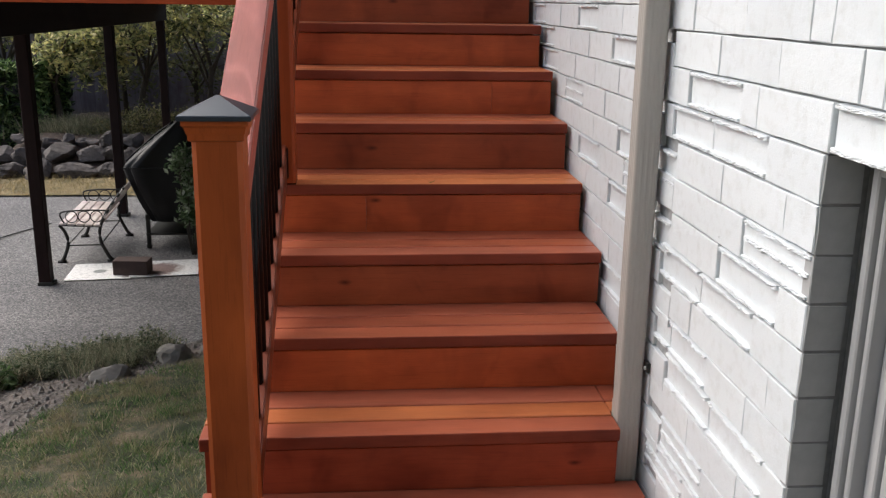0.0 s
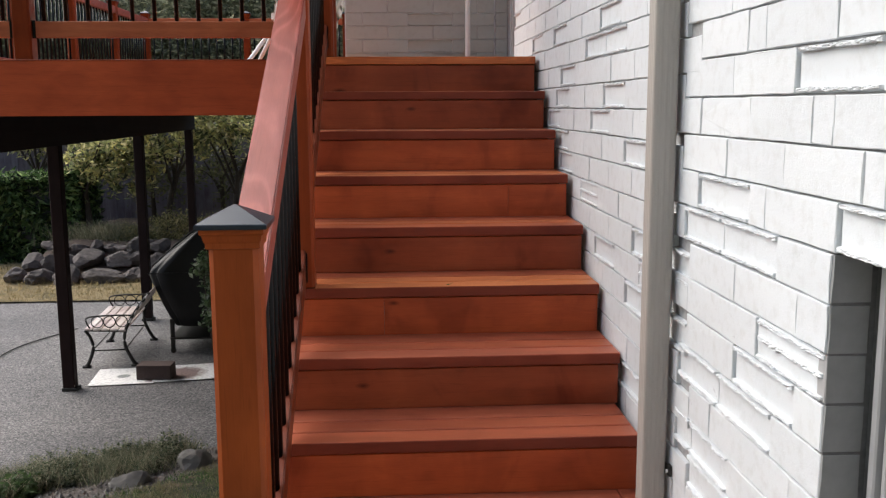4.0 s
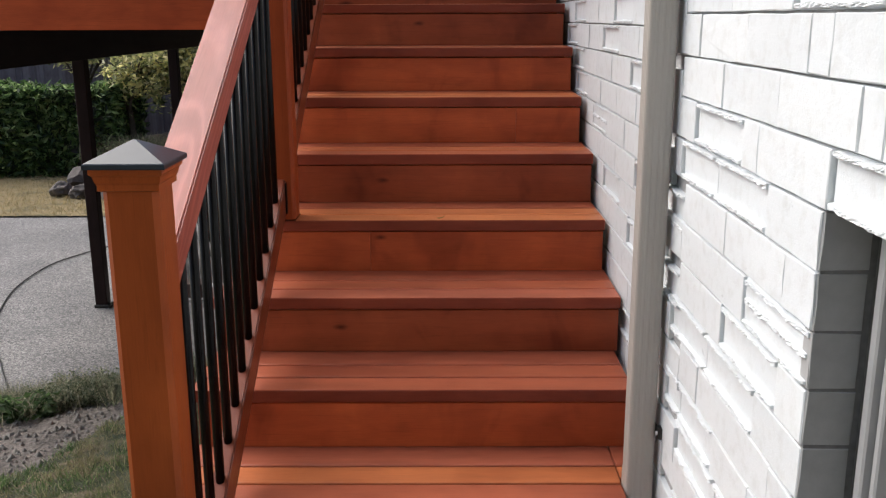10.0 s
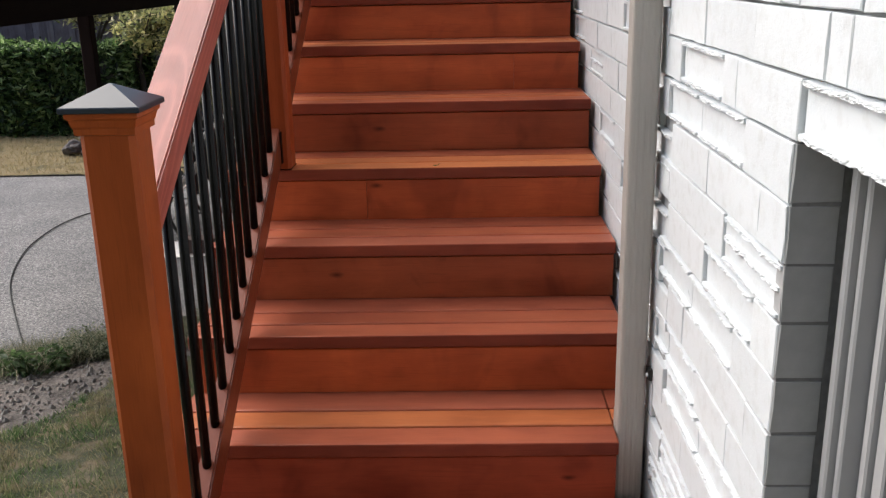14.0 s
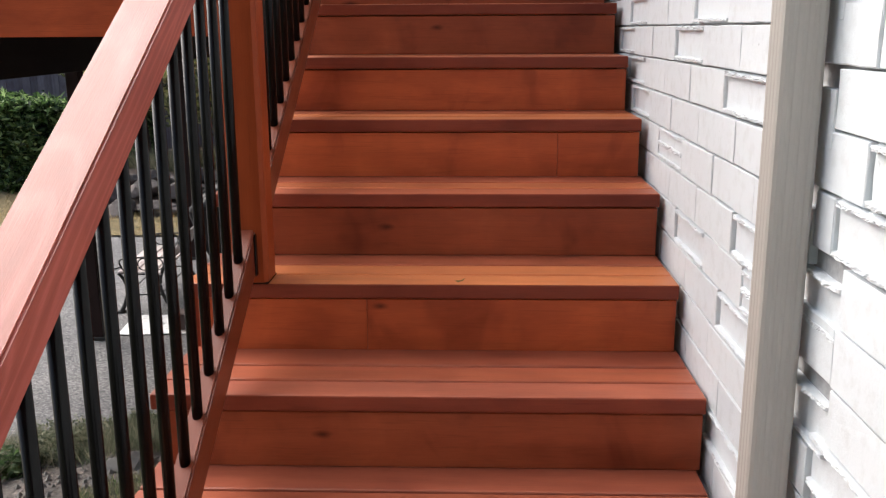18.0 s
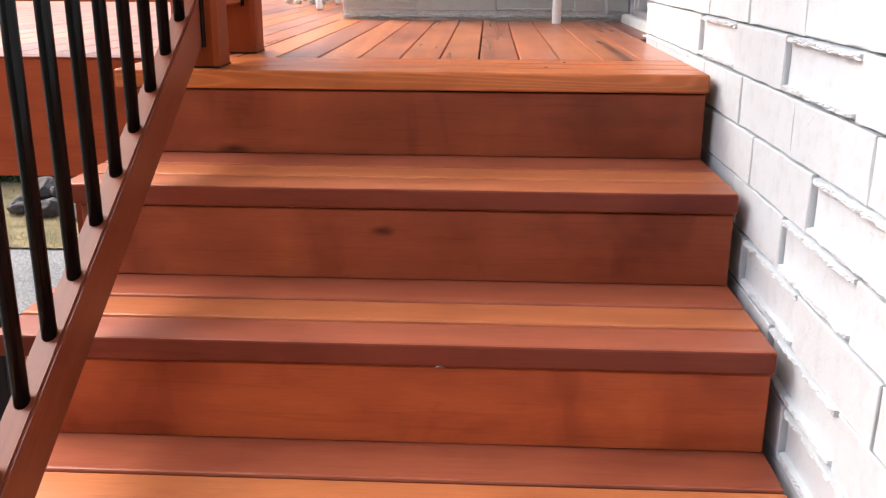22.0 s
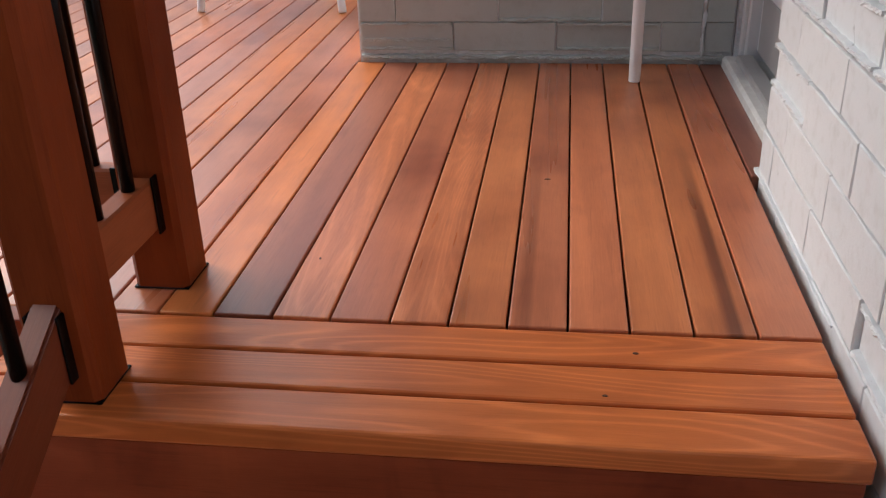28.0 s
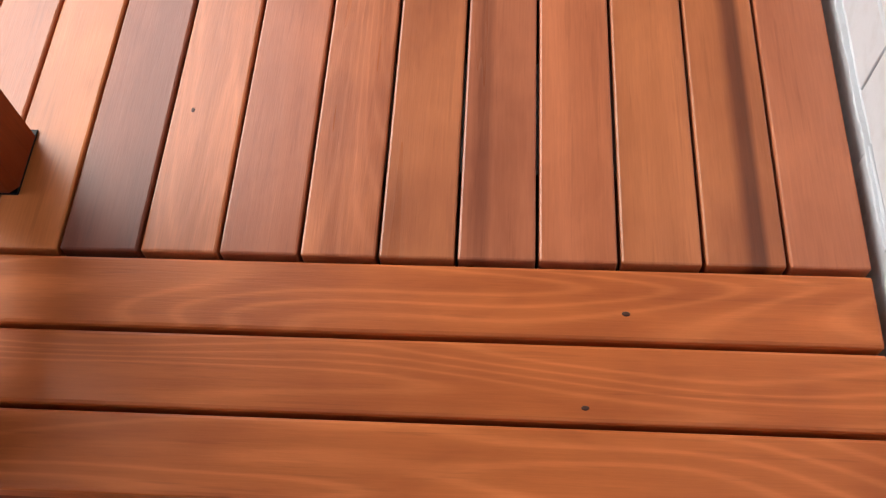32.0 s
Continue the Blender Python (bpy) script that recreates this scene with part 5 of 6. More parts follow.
tagged(sheet("front_path", -0.45, 1.0, -5.0, 2.29, 10, 20, lambda x, y: GROUND + 0.015 + bumps(x, y, 0.7, 0.003), patio_mat), "grey concrete path at the foot of the stairs", "path", kind="structure")

# ---- things on the deck ----
table = empty("patio_table", (-0.76, 8.10, DECK), "white round resin patio table on bent white tube legs", "table")
bm = bmesh.new()
prof = [(0.0, 0.725), (0.405, 0.725), (0.422, 0.718), (0.426, 0.702), (0.420, 0.680), (0.408, 0.677), (0.400, 0.696), (0.0, 0.700)]
rings = [[bm.verts.new((r * math.cos(a), r * math.sin(a), h)) for a in [j * math.tau / 40 for j in range(40)]] if r else [bm.verts.new((0, 0, h))] for r, h in prof]
for a, b in zip(rings, rings[1:]):
    for j in range(40):
        k = (j + 1) % 40
        f = [a[0], b[j], b[k]] if len(a) == 1 else [a[j], a[k], b[0]] if len(b) == 1 else [a[j], b[j], b[k], a[k]]
        bm.faces.new(f)
bmesh.ops.recalc_face_normals(bm, faces=bm.faces)
part("tabletop", bm, table_white, table, smooth=True)
for fx, fy in ((0.33, -0.35), (-0.24, -0.33), (0.31, 0.33), (-0.26, 0.33)):
    ux, uy = fx / math.hypot(fx, fy), fy / math.hypot(fx, fy)
    part("leg", tube_bm(arc_points([(ux * 0.05, uy * 0.05, 0.70), (ux * 0.05, uy * 0.05, 0.48), (ux * 0.10, uy * 0.10, 0.37), (fx * 0.80, fy * 0.80, 0.145), (fx * 0.96, fy * 0.96, 0.085), (fx, fy, 0.003)], 6), 0.0155, 12), table_white, table, smooth=True)
part("collar", cyl_bm(0.075, 0.05, 20, Matrix.Translation((0, 0, 0.46))), table_white, table, smooth=False)
part("hub", cyl_bm(0.09, 0.016, 20, Matrix.Translation((0, 0, 0.694))), table_white, table, smooth=False)

# folded resin chairs leaning on the side wall
chair = empty("folding_chair", (-0.55, 8.72, DECK), "folded pale grey green resin chair leaning on the brick wall", "chair", "folded chairs")
LEAN = pose(0, 0, 0, 0, 20, 0)
for sy in (-0.22, 0.22):
    rail = arc_points([(0.000, sy, 0.006), (0.004, sy, 0.10), (0.010, sy, 0.50), (0.004, sy, 0.86), (-0.008, sy, 0.96)], 5)
    ob = part("side_rail", tube_bm(rail, 0.017, 10), chair_cream, chair, smooth=True)
    ob.matrix_basis = LEAN
    leg = arc_points([(-0.030, sy * 0.86, 0.020), (-0.022, sy * 0.86, 0.16), (-0.026, sy * 0.86, 0.46), (-0.034, sy * 0.86, 0.62)], 5)
    ob = part("leg", tube_bm(leg, 0.015, 10), chair_cream, chair, smooth=True)
    ob.matrix_basis = LEAN
    ob = part("foot_cap", cyl_bm(0.019, 0.03, 10, Matrix.Translation((0, sy, 0.016))), chair_cream, chair, smooth=True)
    ob.matrix_basis = LEAN
for name_, zs, sx in (("back_slat", (0.60, 0.68, 0.76, 0.84), 0.012), ("seat_slat", (0.22, 0.29, 0.36, 0.43), -0.004)):
    for zz in zs:
        ob = part(name_, box_bm(0.012, 0.43, 0.052, 0.004, 1, Matrix.Translation((sx, 0, zz))), chair_cream, chair)
        ob.matrix_basis = LEAN
for j in range(1, 4):
    copy_thing(chair, pose(-0.55 - 0.064 * j, 8.72 + (0.03, -0.04, 0.02)[j - 1], DECK))

# ---- patio ----
bench = empty("garden_bench", (-2.69, 9.99, PATIO), "small garden bench with pale weathered slats and black iron ends", "bench")
bench.rotation_euler = (0, 0, radians(4))
for y in (-0.49, 0.53):
    bm = bmesh.new()
    tube_bm(arc_points([(-0.240, y, 0.012), (-0.205, y, 0.07), (-0.165, y, 0.20), (-0.19, y, 0.31), (-0.235, y, 0.372)], 5), 0.019, 8, 0.75, bm)
    tube_bm(arc_points([(0.235, y, 0.012), (0.195, y, 0.07), (0.135, y, 0.22), (0.15, y, 0.37), (0.25, y, 0.55), (0.39, y, 0.73)], 5), 0.019, 8, 0.65, bm)
    tube_bm([(-0.215, y, 0.375), (0.155, y, 0.355)], 0.012, 8, 1, bm)
    tube_bm([(-0.17, y, 0.17), (0.145, y, 0.17)], 0.007, 6, 1, bm)
    tube_bm(arc_points([(0.205, y, 0.51), (0.05, y, 0.515), (-0.14, y, 0.51), (-0.215, y, 0.49), (-0.21, y, 0.44), (-0.18, y, 0.38)], 5), 0.008, 8, 1, bm)
    for cx, cz, r in ((-0.115, 0.452, 0.055), (0.0, 0.452, 0.055), (0.115, 0.452, 0.055)):
        tube_bm([(cx + r * math.cos(a), y, cz + r * math.sin(a)) for a in [j * math.tau / 16 for j in range(17)]], 0.0052, 6, 1, bm)
    for fx in (-0.235, 0.225):
        bmesh.ops.create_cube(bm, size=1, matrix=Matrix.Translation((fx, y, 0.012)) @ Matrix.Diagonal((0.075, 0.045, 0.024, 1)))
    part("iron_end", bm, iron, bench, "black scrolled cast iron end", smooth=True)
for j in range(5):
    x = -0.20 + j * 0.079
    ob = part("seat_slat", box_bm(0.070, 1.06, 0.018, 0.004), wood_bench, bench)
    ob.location = (x, 0.02, 0.385 - 0.005 * j)
for j in range(4):
    t = j / 3
    ob = part("back_slat", box_bm(0.018, 1.06, 0.050, 0.004), wood_bench, bench)
    ob.location, ob.rotation_euler = (0.200 + 0.165 * t, 0.02, 0.46 + 0.235 * t), (0, radians(34), 0)
for sx in (-0.165, 0.14):
    ob = part("stretcher", cyl_bm(0.006, 1.02, 8, pose(0, 0.02, 0, 90, 0, 0)), iron, bench)
    ob.location = (sx, 0, 0.18)

grill = empty("barbecue", (-1.95, 10.37, PATIO), "barbecue grill under a draped black cover", "barbecue")
# outline of the cover: height, front and rear edge across, half its length
levels = [(0.29, -0.22, 0.33, 0.42), (0.32, -0.235, 0.35, 0.45), (0.40, -0.27, 0.36, 0.48), (0.52, -0.33, 0.36, 0.50), (0.70, -0.40, 0.37, 0.53), (0.84, -0.44, 0.37, 0.54), (0.89, -0.42, 0.37, 0.54),
          (0.98, -0.32, 0.37, 0.52), (1.10, -0.17, 0.36, 0.49), (1.22, -0.02, 0.34, 0.46), (1.32, 0.11, 0.31, 0.43), (1.35, 0.16, 0.28, 0.38), (1.36, 0.22, 0.22, 0.0)]
bm = bmesh.new()
rg = random.Random(3)
rings = []
for h, x0, x1, b in levels:
    c0, a = (x0 + x1) / 2, (x1 - x0) / 2
    ring = []
    for j in range(64):
        t = j * math.tau / 64
        c, s_ = math.cos(t), math.sin(t)
        fold = 1 + (0.030 * math.sin(11 * t + h * 4) + 0.018 * math.sin(23 * t + 5 * h)) * (1.0 if h < 0.95 else 0.5)
        ring.append(bm.verts.new((c0 + a * fold * math.copysign(abs(c) ** 0.45, c), b * fold * math.copysign(abs(s_) ** 0.45, s_), h + rg.uniform(-0.006, 0.006))) if b else None)
    rings.append(ring if b else [bm.verts.new((c0, 0, h))])
for a, b in zip(rings, rings[1:]):
    for j in range(64):
        k = (j + 1) % 64
        bm.faces.new([a[j], a[k], b[0]] if len(b) == 1 else [a[j], a[k], b[k], b[j]])
part("cover", bm, cover_black, grill, smooth=True)
part("seam", tube_bm([(-0.40, -0.552, 0.865), (-0.15, -0.562, 0.868), (0.10, -0.562, 0.868), (0.33, -0.54, 0.865)], 0.006, 6), cover_black, grill)
for j in range(5):
    y = -0.36 + j * 0.18
    part("fold", tube_bm(arc_points([(-0.40, y, 0.905), (-0.24, y + 0.01, 1.05), (-0.06, y + 0.005, 1.20), (0.09, y, 1.305)], 4), 0.009, 6), cover_black, grill, smooth=True)
for sx in (-0.22, 0.28):
    for sy in (-0.38, 0.38):
        box_part("leg", -1.95 + sx - 0.02, -1.95 + sx + 0.02, 10.37 + sy - 0.02, 10.37 + sy + 0.02, PATIO + 0.02, PATIO + 0.36, iron, grill, 0.004)
        ob = part("caster", cyl_bm(0.028, 0.022, 14, pose(0, 0, 0, 90, 0, 0)), iron, grill)
        ob.location = (sx, sy, 0.028)
box_part("shelf", -2.19, -1.65, 9.95, 10.79, PATIO + 0.15, PATIO + 0.17, iron, grill, 0.003)

for (x, y, w, d, a), paper_mat in zip(((-2.42, 9.13, 0.58, 0.54, 5), (-1.86, 9.22, 0.62, 0.54, 8)), paper_mats):
    bm = bmesh.new()
    bmesh.ops.create_grid(bm, x_segments=14, y_segments=14, size=0.5)
    for v in bm.verts:
        v.co.x *= w
        v.co.y *= d
        v.co.z = 0.006 + 0.006 * abs(noise.noise(v.co * 6 + Vector((x, y, 0))))
    r_ = bmesh.ops.extrude_face_region(bm, geom=bm.faces[:])
    for v in [g for g in r_["geom"] if isinstance(g, bmesh.types.BMVert)]:
        v.co.z += 0.002
    paper = tagged(part("newspaper", bm, paper_mat, None), "spread sheet of newspaper stained with wood stain", "newspaper", "newspaper sheets")
    paper.matrix_basis = pose(x, y, PATIO + 0.004, 0, 0, a)
block = tagged(part("paver_block", box_bm(0.32, 0.17, 0.135, 0.006, 2), brick_red, None), "dark red brown concrete block weighing down newspaper", "block")
block.matrix_basis = pose(-2.12, 9.06, PATIO + 0.082, 0, 0, -4)

cable = tagged(part("cable", tube_bm(arc_points([(-2.72, 6.72, 0), (-3.08, 7.35, 0), (-3.50, 8.15, 0), (-3.75, 8.85, 0), (-3.88, 9.50, 0), (-3.86, 10.3, 0), (-3.5, 11.1, 0)], 8), 0.007, 6), cable_black, None, smooth=True), "thin black cable lying curved across the patio", "cable")
cable.location = (0, 0, PATIO + 0.012)

# ---- planting ----
def boulder(x, y, z, sx, sy, sz, seed, label, mat=None):
    bm = bmesh.new()
    bmesh.ops.create_icosphere(bm, subdivisions=4 if mat is None else 3, radius=1)
    pl = random.Random(seed)
    planes = [(Vector((pl.gauss(0, 1), pl.gauss(0, 1), pl.gauss(0, 0.8))).normalized(), pl.uniform(0.60, 0.86)) for _ in range(11)]
    for v in bm.verts:
        d = v.co.normalized()
        k = 1 + 0.28 * noise.noise(d * 1.3 + Vector((seed, 0, 0))) + 0.13 * noise.noise(d * 3.1 + Vector((0, seed, 0))) + 0.05 * noise.noise(d * 8 + Vector((0, 0, seed)))
        for a, cut_at in planes:
            k = min(k, cut_at / max(0.25, d.dot(a)))
        k *= 1 + 0.035 * noise.noise(d * 9 + Vector((0, 0, seed)))
        v.co = Vector((d.x * k * sx, d.y * k * sy, d.z * k * sz))
    ob = tagged(part("boulder", bm, mat or rock_grey, None), label, "boulder", "boulders")
    ob.matrix_basis = pose(x, y, z, 0, 0, seed * 47 % 360)


br = random.Random(21)
for row, (y, z, lo, hi) in enumerate(((14.02, 0.10, 0.20, 0.36), (14.34, 0.27, 0.18, 0.33), (14.66, 0.42, 0.13, 0.24))):
    x = -5.45 + 0.15 * row
    while x < -1.6:
        w = br.uniform(lo, hi)
        boulder(x + w * 0.5, y + br.uniform(-0.07, 0.07), PATIO + z + br.uniform(-0.04, 0.03), w, w * br.uniform(0.65, 0.9), w * br.uniform(0.45, 0.75), br.uniform(1, 60),
                "rough brown grey angular boulder in the rockery of the rear bed")
        x += w * br.uniform(1.25, 1.7)
boulder(-1.55, 6.06, bank(-1.55, 6.06) - 0.005, 0.17, 0.12, 0.085, 4.4, "half buried pale grey rock beside the lawn", rock_pale)
boulder(-1.22, 6.47, bank(-1.22, 6.47) + 0.0, 0.17, 0.13, 0.10, 9.1, "half buried pale grey rock beside the lawn", rock_pale)
boulder(-0.98, 6.60, bank(-0.98, 6.60) + 0.01, 0.13, 0.12, 0.11, 17.3, "half buried pale grey rock beside the lawn", rock_pale)


def stuff(name, mesh, mat, label, category):
    return tagged(link(name, mesh, mat), label, category, kind="stuff")


# lawn blades
n = 60000
gx, gy = rng.uniform(-2.7, -0.42, n), rng.uniform(2.6, 6.8, n)
keep = np.array([b < lawn_limit(a) + 0.05 and noise.noise(Vector((a * 2.3, b * 2.3, 0.7))) > -0.38 + 0.2 * rng.normal() for a, b in zip(gx, gy)])
gx, gy = gx[keep], gy[keep]
gz = np.array([bank(a, b) for a, b in zip(gx, gy)]) + 0.010


def blades_mesh(name, x, y, z, height, width):
    n = len(x)
    a = rng.uniform(0, math.tau, n)
    lean = rng.normal(size=(n, 2)) * 0.55
    h = height * rng.uniform(0.45, 1.25, n)
    base = np.stack([x, y, z], 1)
    side = np.stack([np.cos(a), np.sin(a), np.zeros(n)], 1) * (width * rng.uniform(0.6, 1.2, n))[:, None]
    tip = base + np.stack([lean[:, 0] * h, lean[:, 1] * h, h], 1)
    verts = np.stack([base - side, base + side, tip], 1).reshape(-1, 3)
    idx = np.arange(n * 3).reshape(-1, 3)
    mesh = bpy.data.meshes.new(name)
    mesh.from_pydata(verts.tolist(), [], idx.tolist())
    return mesh


stuff("grass", blades_mesh("grass", gx, gy, gz, np.array([0.018 + 0.060 * max(0.0, 0.25 + noise.noise(Vector((a * 6.5, b * 6.5, 5.0)))) for a, b in zip(gx, gy)]), 0.0030), blade_mat, "short green and straw grass blades of the lawn", "grass")
n = 9000
dx, dy = rng.uniform(-9.0, -1.0, n), rng.uniform(12.58, 15.6, n)
stuff("dry_grass", blades_mesh("dry_grass", dx, dy, np.full(n, PATIO + 0.02), 0.07, 0.006), dry_blade, "dry straw grass tufts along the patio edge", "grass")


pr = random.Random(8)
leafy, tuft = [], []
for x in np.arange(-4.8, -0.95, 0.075):
    for row in range(6):
        y = edge_y(x) - 0.36 - 0.135 * row + pr.uniform(-0.10, 0.08)
        if x > -1.36 or pr.random() < (0.0, 0.0, 0.1, 0.2, 0.3, 0.55)[row]:
            continue
        r_, h = pr.uniform(0.06, 0.13), pr.uniform(0.05, 0.15)
        if noise.noise(Vector((x * 1.7, row * 0.35, 2.0))) > 0.05:
            tuft.append((x, y, r_))
        else:
            leafy.append(clumps((x, y, bank(x, y) + h * 0.5), (r_, r_ * 0.8, h * 0.6), 14, 20, 0.022, rng, 0.2))
            if pr.random() < 0.5:
                tuft.append((x, y, r_))
for x, y in ((-2.3, 6.25), (-2.5, 6.1), (-2.75, 6.1), (-2.15, 6.4), (-2.4, 5.95), (-2.9, 5.9)):
    leafy.append(clumps((x, y, bank(x, y) + 0.05), (0.13, 0.11, 0.06), 14, 20, 0.025, rng, 0.2))
green = np.concatenate([clumps((x, y, bank(x, y) + 0.06), (0.11, 0.10, 0.05), 22, 7, 0.03, rng, 0.1) for x, y in ((-2.18, 6.02), (-2.30, 5.90), (-2.42, 6.0))])
stuff("green_weeds", leaves_mesh("green_weeds", green, 0.055, rng, 1.7, 0.5), leaf_weed, "broad leaved green weeds on the soil bank", "weeds")
stuff("bank_plants", leaves_mesh("bank_plants", np.concatenate(leafy), 0.026, rng, 2.2, 0.35), leaf_low, "low leafy plants along the edge of the patio", "plants")
wx = np.concatenate([np.full(90, x) + rng.normal(size=90) * r_ * 0.7 for x, y, r_ in tuft])
wy = np.concatenate([np.full(90, y) + rng.normal(size=90) * r_ * 0.7 for x, y, r_ in tuft])
wz = np.array([bank(a, b) for a, b in zip(wx, wy)])
stuff("bank_weeds", blades_mesh("bank_weeds", wx, wy, wz, 0.13, 0.003), weed_mat, "dry grassy weeds along the edge of the patio", "weeds")
# crumbs of soil and small stones on the bare bank
n = 4200
sx, sy = rng.uniform(-3.2, -0.9, n), rng.uniform(4.6, 7.2, n)
ok = np.array([lawn_limit(a) - 0.05 < b < edge_y(a) - 0.25 for a, b in zip(sx, sy)])
cv, cf = [], []
for a, b, q in zip(sx[ok], sy[ok], 0.003 + 0.018 * rng.uniform(0, 1, int(ok.sum())) ** 3):
    k = len(cv)
    zz = bank(a, b) + bumps(a, b, 5.0, 0.024) + bumps(a, b, 14.0, 0.016) - 0.010
    cv += [(a - q, b, zz), (a, b - q * 0.9, zz), (a + q * 1.1, b, zz), (a, b + q, zz), (a + q * 0.2, b - q * 0.1, zz + q * 1.1), (a, b, zz - q)]
    cf += [(k, k + 1, k + 4), (k + 1, k + 2, k + 4), (k + 2, k + 3, k + 4), (k + 3, k, k + 4), (k + 1, k, k + 5), (k + 2, k + 1, k + 5), (k + 3, k + 2, k + 5), (k, k + 3, k + 5)]
crumbs = bpy.data.meshes.new("soil_crumbs")
crumbs.from_pydata(cv, [], cf)
stuff("soil_crumbs", crumbs, rock_pale, "loose crumbs of dry soil and small stones", "soil")

vine = empty("climbing_plant", (-1.68, 9.75, PATIO), "leafy pale green plant standing beside the barbecue", "plant")
vp = np.concatenate([clumps((0.08, 0, 0.62), (0.20, 0.17, 0.50), 60, 30, 0.04, rng, 0.3), clumps((-0.06, 0, 0.98), (0.14, 0.12, 0.12), 16, 26, 0.035, rng, 0.2)])
link("foliage", leaves_mesh("foliage", vp, 0.062, rng, 2.0, 0.2), leaf_vine, vine)
bm = bmesh.new()
for j in range(7):
    a = j * 0.9
    tube_bm(arc_points([(0.02 * math.cos(a), 0.02 * math.sin(a), 0), (0.08 * math.cos(a), 0.08 * math.sin(a), 0.45), (0.12 * math.cos(a + 0.4), 0.12 * math.sin(a + 0.4), 0.95)], 4), 0.007, 6, 0.6, bm)
part("stems", bm, bark, vine)

# clipped hedge
hedge = empty("hedge", (-8.5, 16.0, PATIO), "clipped dense dark green laurel hedge", "hedge")
# added dark box, stands for the shade between the leaves
box_part("core", -13.0, -4.95, 15.75, 16.6, PATIO + 0.05, PATIO + 1.32, dark_fill, hedge, 0.05)
n = 30000
hx, hz = rng.uniform(-13.0, -4.85, n), rng.uniform(0.0, 1.45, n)
hy = 15.68 + rng.normal(size=n) * 0.06 + 0.07 * np.sin(hx * 3.1) + 0.05 * np.sin(hx * 7.7 + hz * 5)
top = rng.uniform(0, 1, n) < 0.28
hy[top] = rng.uniform(15.6, 16.6, top.sum())
hz[top] = 1.40 + rng.normal(size=top.sum()) * 0.05 + 0.05 * np.sin(hx[top] * 2.3)
endp = rng.uniform(0, 1, n) < 0.06
hx[endp] = -4.90 + rng.normal(size=endp.sum()) * 0.06
hy[endp] = rng.uniform(15.7, 16.6, endp.sum())
ob = link("foliage", leaves_mesh("foliage", np.stack([hx + 8.5, hy - 16.0, hz], 1), 0.15, rng, 2.7, 0.25), leaf_hedge, hedge)

# fence behind the bed
fence = empty("fence", (-4.0, 18.0, PATIO + 0.45), "weathered dark wooden board fence behind the shrubs", "fence")
x = -9.0
while x < 0.6:
    w = 0.135
    w += br.uniform(-0.02, 0.012)
    box_part("fence_board", x, x + w, 18.0 + br.uniform(-0.008, 0.008), 18.022, PATIO + 0.42, PATIO + 2.25 + br.uniform(-0.03, 0.03), wood_fence, fence, 0.0)
    x += w + 0.005
for z in (PATIO + 0.8, PATIO + 1.9):
    box_part("fence_rail", -9.0, 0.6, 18.03, 18.07, z, z + 0.09, wood_fence, fence, 0.0)


def tree(name, x, y, z, trunk_h, trunk_r, crown, radii, n_clump, per, leaf, mat, spread, label, seed, limbs=7):
    t = empty(name, (x, y, z), label, "tree" if name != "shrub" else "shrub")
    r = random.Random(seed)
    bm = bmesh.new()
    lean = (r.uniform(-0.2, 0.2), r.uniform(-0.15, 0.15))
    top = Vector((lean[0], lean[1], trunk_h))
    tube_bm(arc_points([(0, 0, -0.1), (lean[0] * 0.3, lean[1] * 0.5, trunk_h * 0.5), tuple(top)], 5), trunk_r, 9, 0.6, bm)
    for j in range(limbs):
        a = j * math.tau / limbs + r.uniform(-0.3, 0.3)
        e = Vector((crown[0] + radii[0] * 0.75 * math.cos(a), crown[1] + radii[1] * 0.75 * math.sin(a), crown[2] + radii[2] * r.uniform(-0.3, 0.6)))
        s0 = top * r.uniform(0.55, 1.0)
        tube_bm(arc_points([tuple(s0), tuple(s0.lerp(e, 0.5) + Vector((0, 0, 0.12))), tuple(e)], 4), trunk_r * 0.42, 6, 0.3, bm)
    part("trunk", bm, bark, t, smooth=True)
    pts = clumps(crown, radii, n_clump, per, spread, rng, 0.25)
    link("crown", leaves_mesh("crown", pts, leaf, rng, 2.6, 0.35), mat, t)
    return t


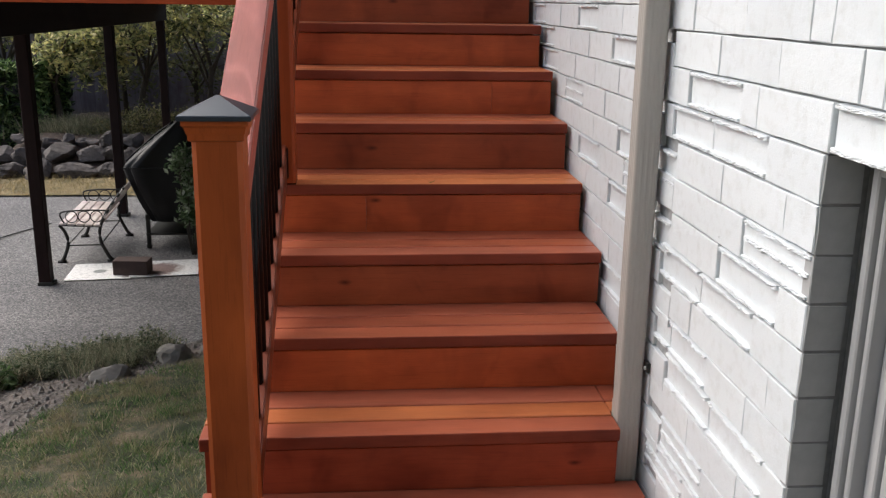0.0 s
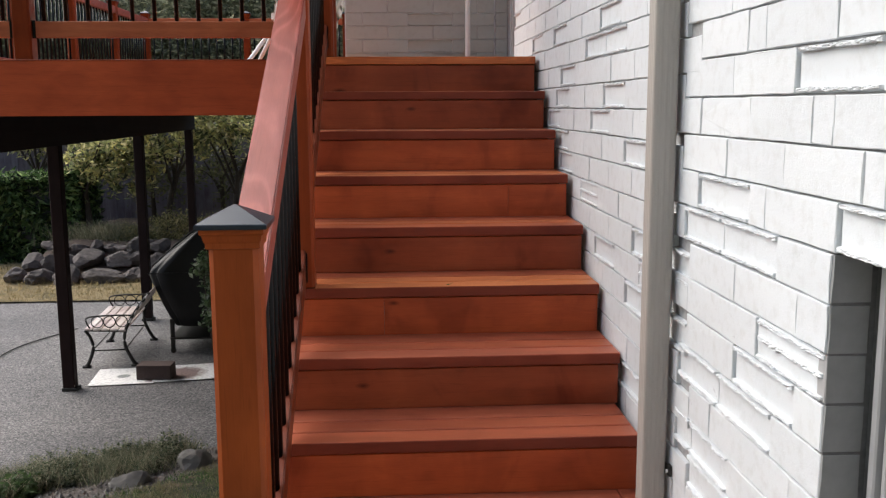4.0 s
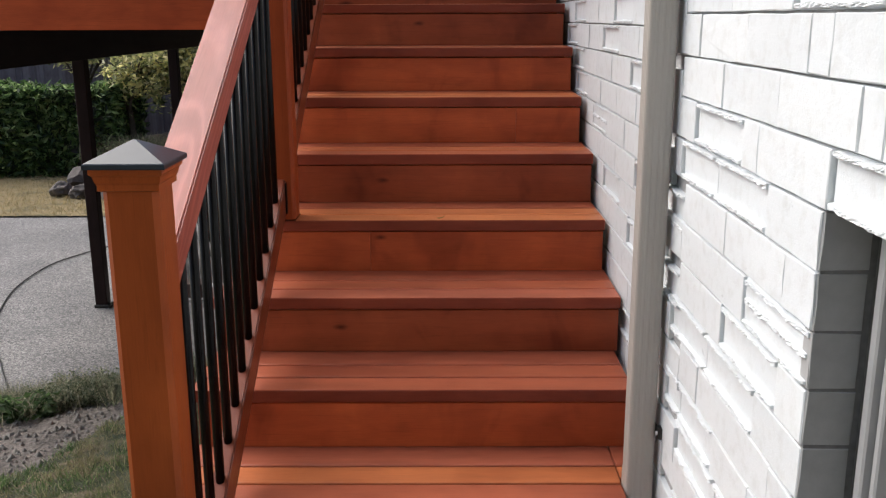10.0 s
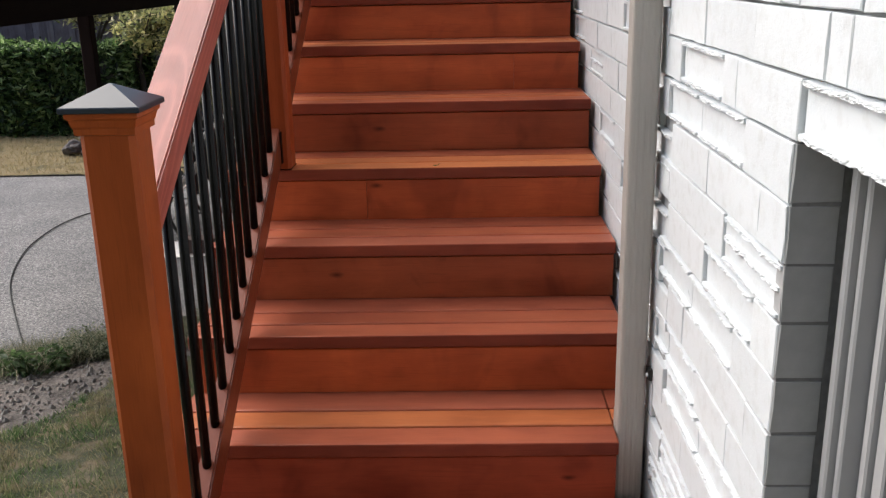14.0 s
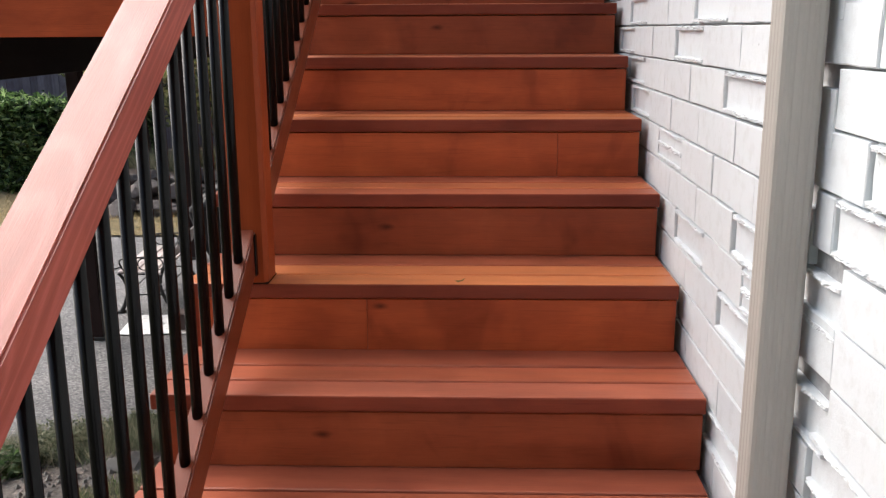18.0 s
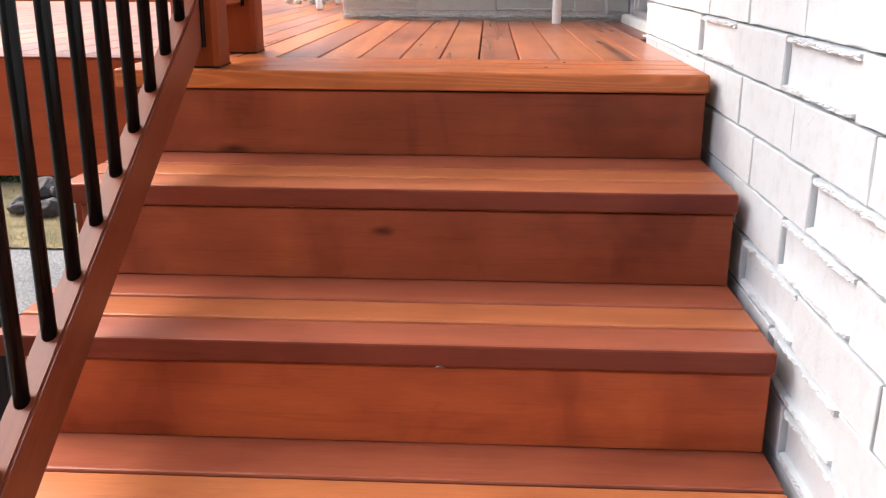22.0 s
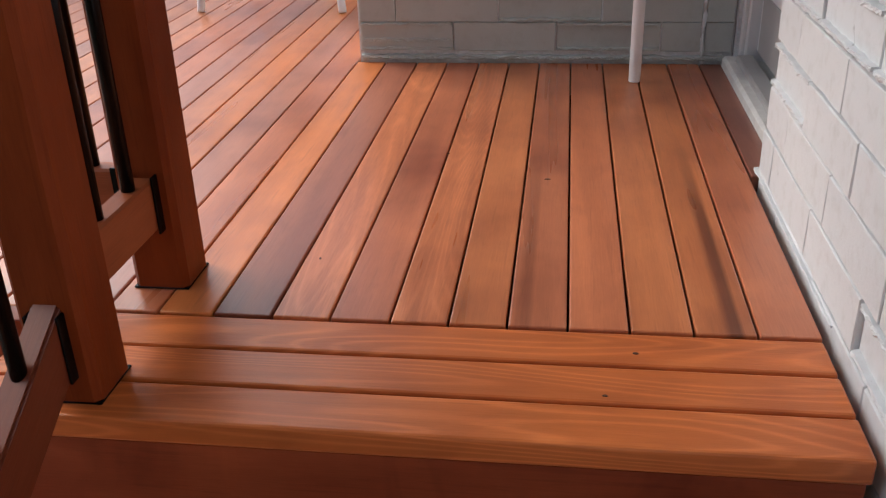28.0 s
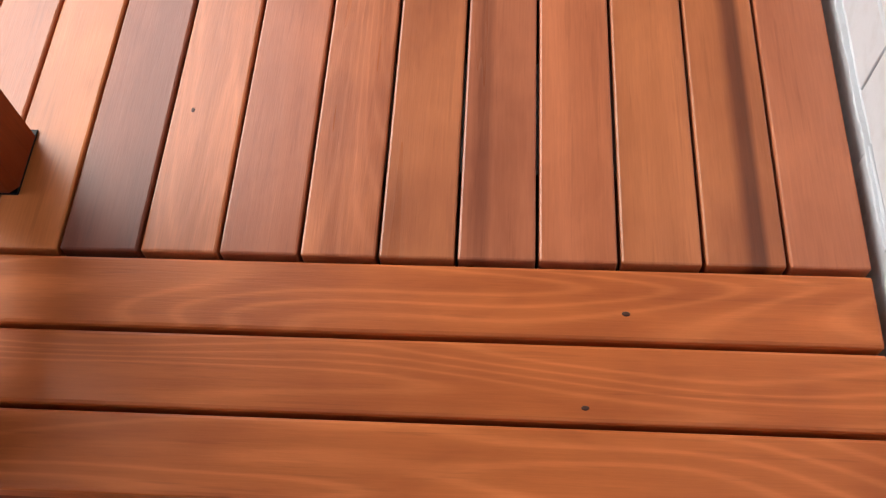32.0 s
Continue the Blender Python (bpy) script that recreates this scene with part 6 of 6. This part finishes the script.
for x, y, c, rad, n_, seed in ((-4.75, 15.7, (0.40, 0, 1.30), (0.95, 0.6, 0.66), 120, 1), (-3.6, 16.0, (0.1, 0, 1.72), (1.0, 0.6, 0.55), 105, 2), (-2.5, 16.2, (0.1, 0, 1.80), (1.05, 0.7, 0.60), 105, 5),
                            (-5.9, 17.0, (0, 0, 1.9), (1.0, 0.7, 0.7), 120, 3), (-1.3, 16.6, (0, 0, 1.75), (1.1, 0.8, 0.75), 150, 4)):
    tree("shrub", x, y, PATIO + 0.45, 1.0, 0.06, c, rad, n_, 24, 0.125, leaf_shrub, 0.070, "tall shrub with yellowing green leaves", seed)
for x, y, c, rad, n_, seed in ((-4.1, 17.2, (0, 0, 1.0), (0.8, 0.4, 0.75), 40, 11), (-2.9, 17.3, (0, 0, 1.1), (0.8, 0.4, 0.8), 46, 12), (-1.9, 17.2, (0, 0, 0.9), (0.8, 0.4, 0.7), 30, 13)):
    tree("shrub", x, y, PATIO + 0.45, 0.8, 0.05, c, rad, n_, 26, 0.10, leaf_dim, 0.10, "dull olive shrub growing against the board fence", seed)
for x, y, r_, h, nm in ((-3.35, 15.35, 0.50, 0.50, 0), (-2.75, 15.5, 0.40, 0.42, 0), (-3.95, 15.3, 0.30, 0.26, 0)):
    pts = clumps((0, 0, h * 0.5), (r_, r_ * 0.7, h * 0.5), 60, 34, 0.055, rng, 0.4)
    ob = link("mound_shrub", leaves_mesh("mound_shrub", pts, 0.055, rng, 2.4, 0.3), leaf_mound)
    ob.location = (x, y, PATIO + 0.38)
    tagged(ob, "low rounded olive shrub above the boulders", "shrub", "mound shrubs")
n = 2600
mx_, my_ = rng.normal(size=n) * 0.33 - 4.35, rng.normal(size=n) * 0.14 + 15.35
stuff("bed_grass", blades_mesh("bed_grass", mx_, my_, np.full(n, PATIO + 0.38), 0.34, 0.007), weed_mat, "tall dry olive grass above the boulders", "grass")
ts = random.Random(31)
for j in range(19):
    x = -17.5 + j * 1.3 + ts.uniform(-0.5, 0.5)
    y = 22.5 + ts.uniform(-0.8, 4.0)
    h = ts.uniform(5.7, 6.9)
    tree("tree", x, y, PATIO, h * 0.5, 0.16, (0, 0, h * 0.62), (1.9, 1.6, h * 0.42), 330, 64, 0.15, leaf_tree, 0.28, "dense grey green garden tree beyond the fence", 40 + j, 6)

# added screen behind the path, never in view, cuts the sky light from there
tagged(box_part("backdrop", -14, 14, -7.3, -7.0, PATIO, 8.5, leaf_tree, None, 0.0), "added dark green screen behind the path, blocks low sky light", "backdrop", kind="structure")
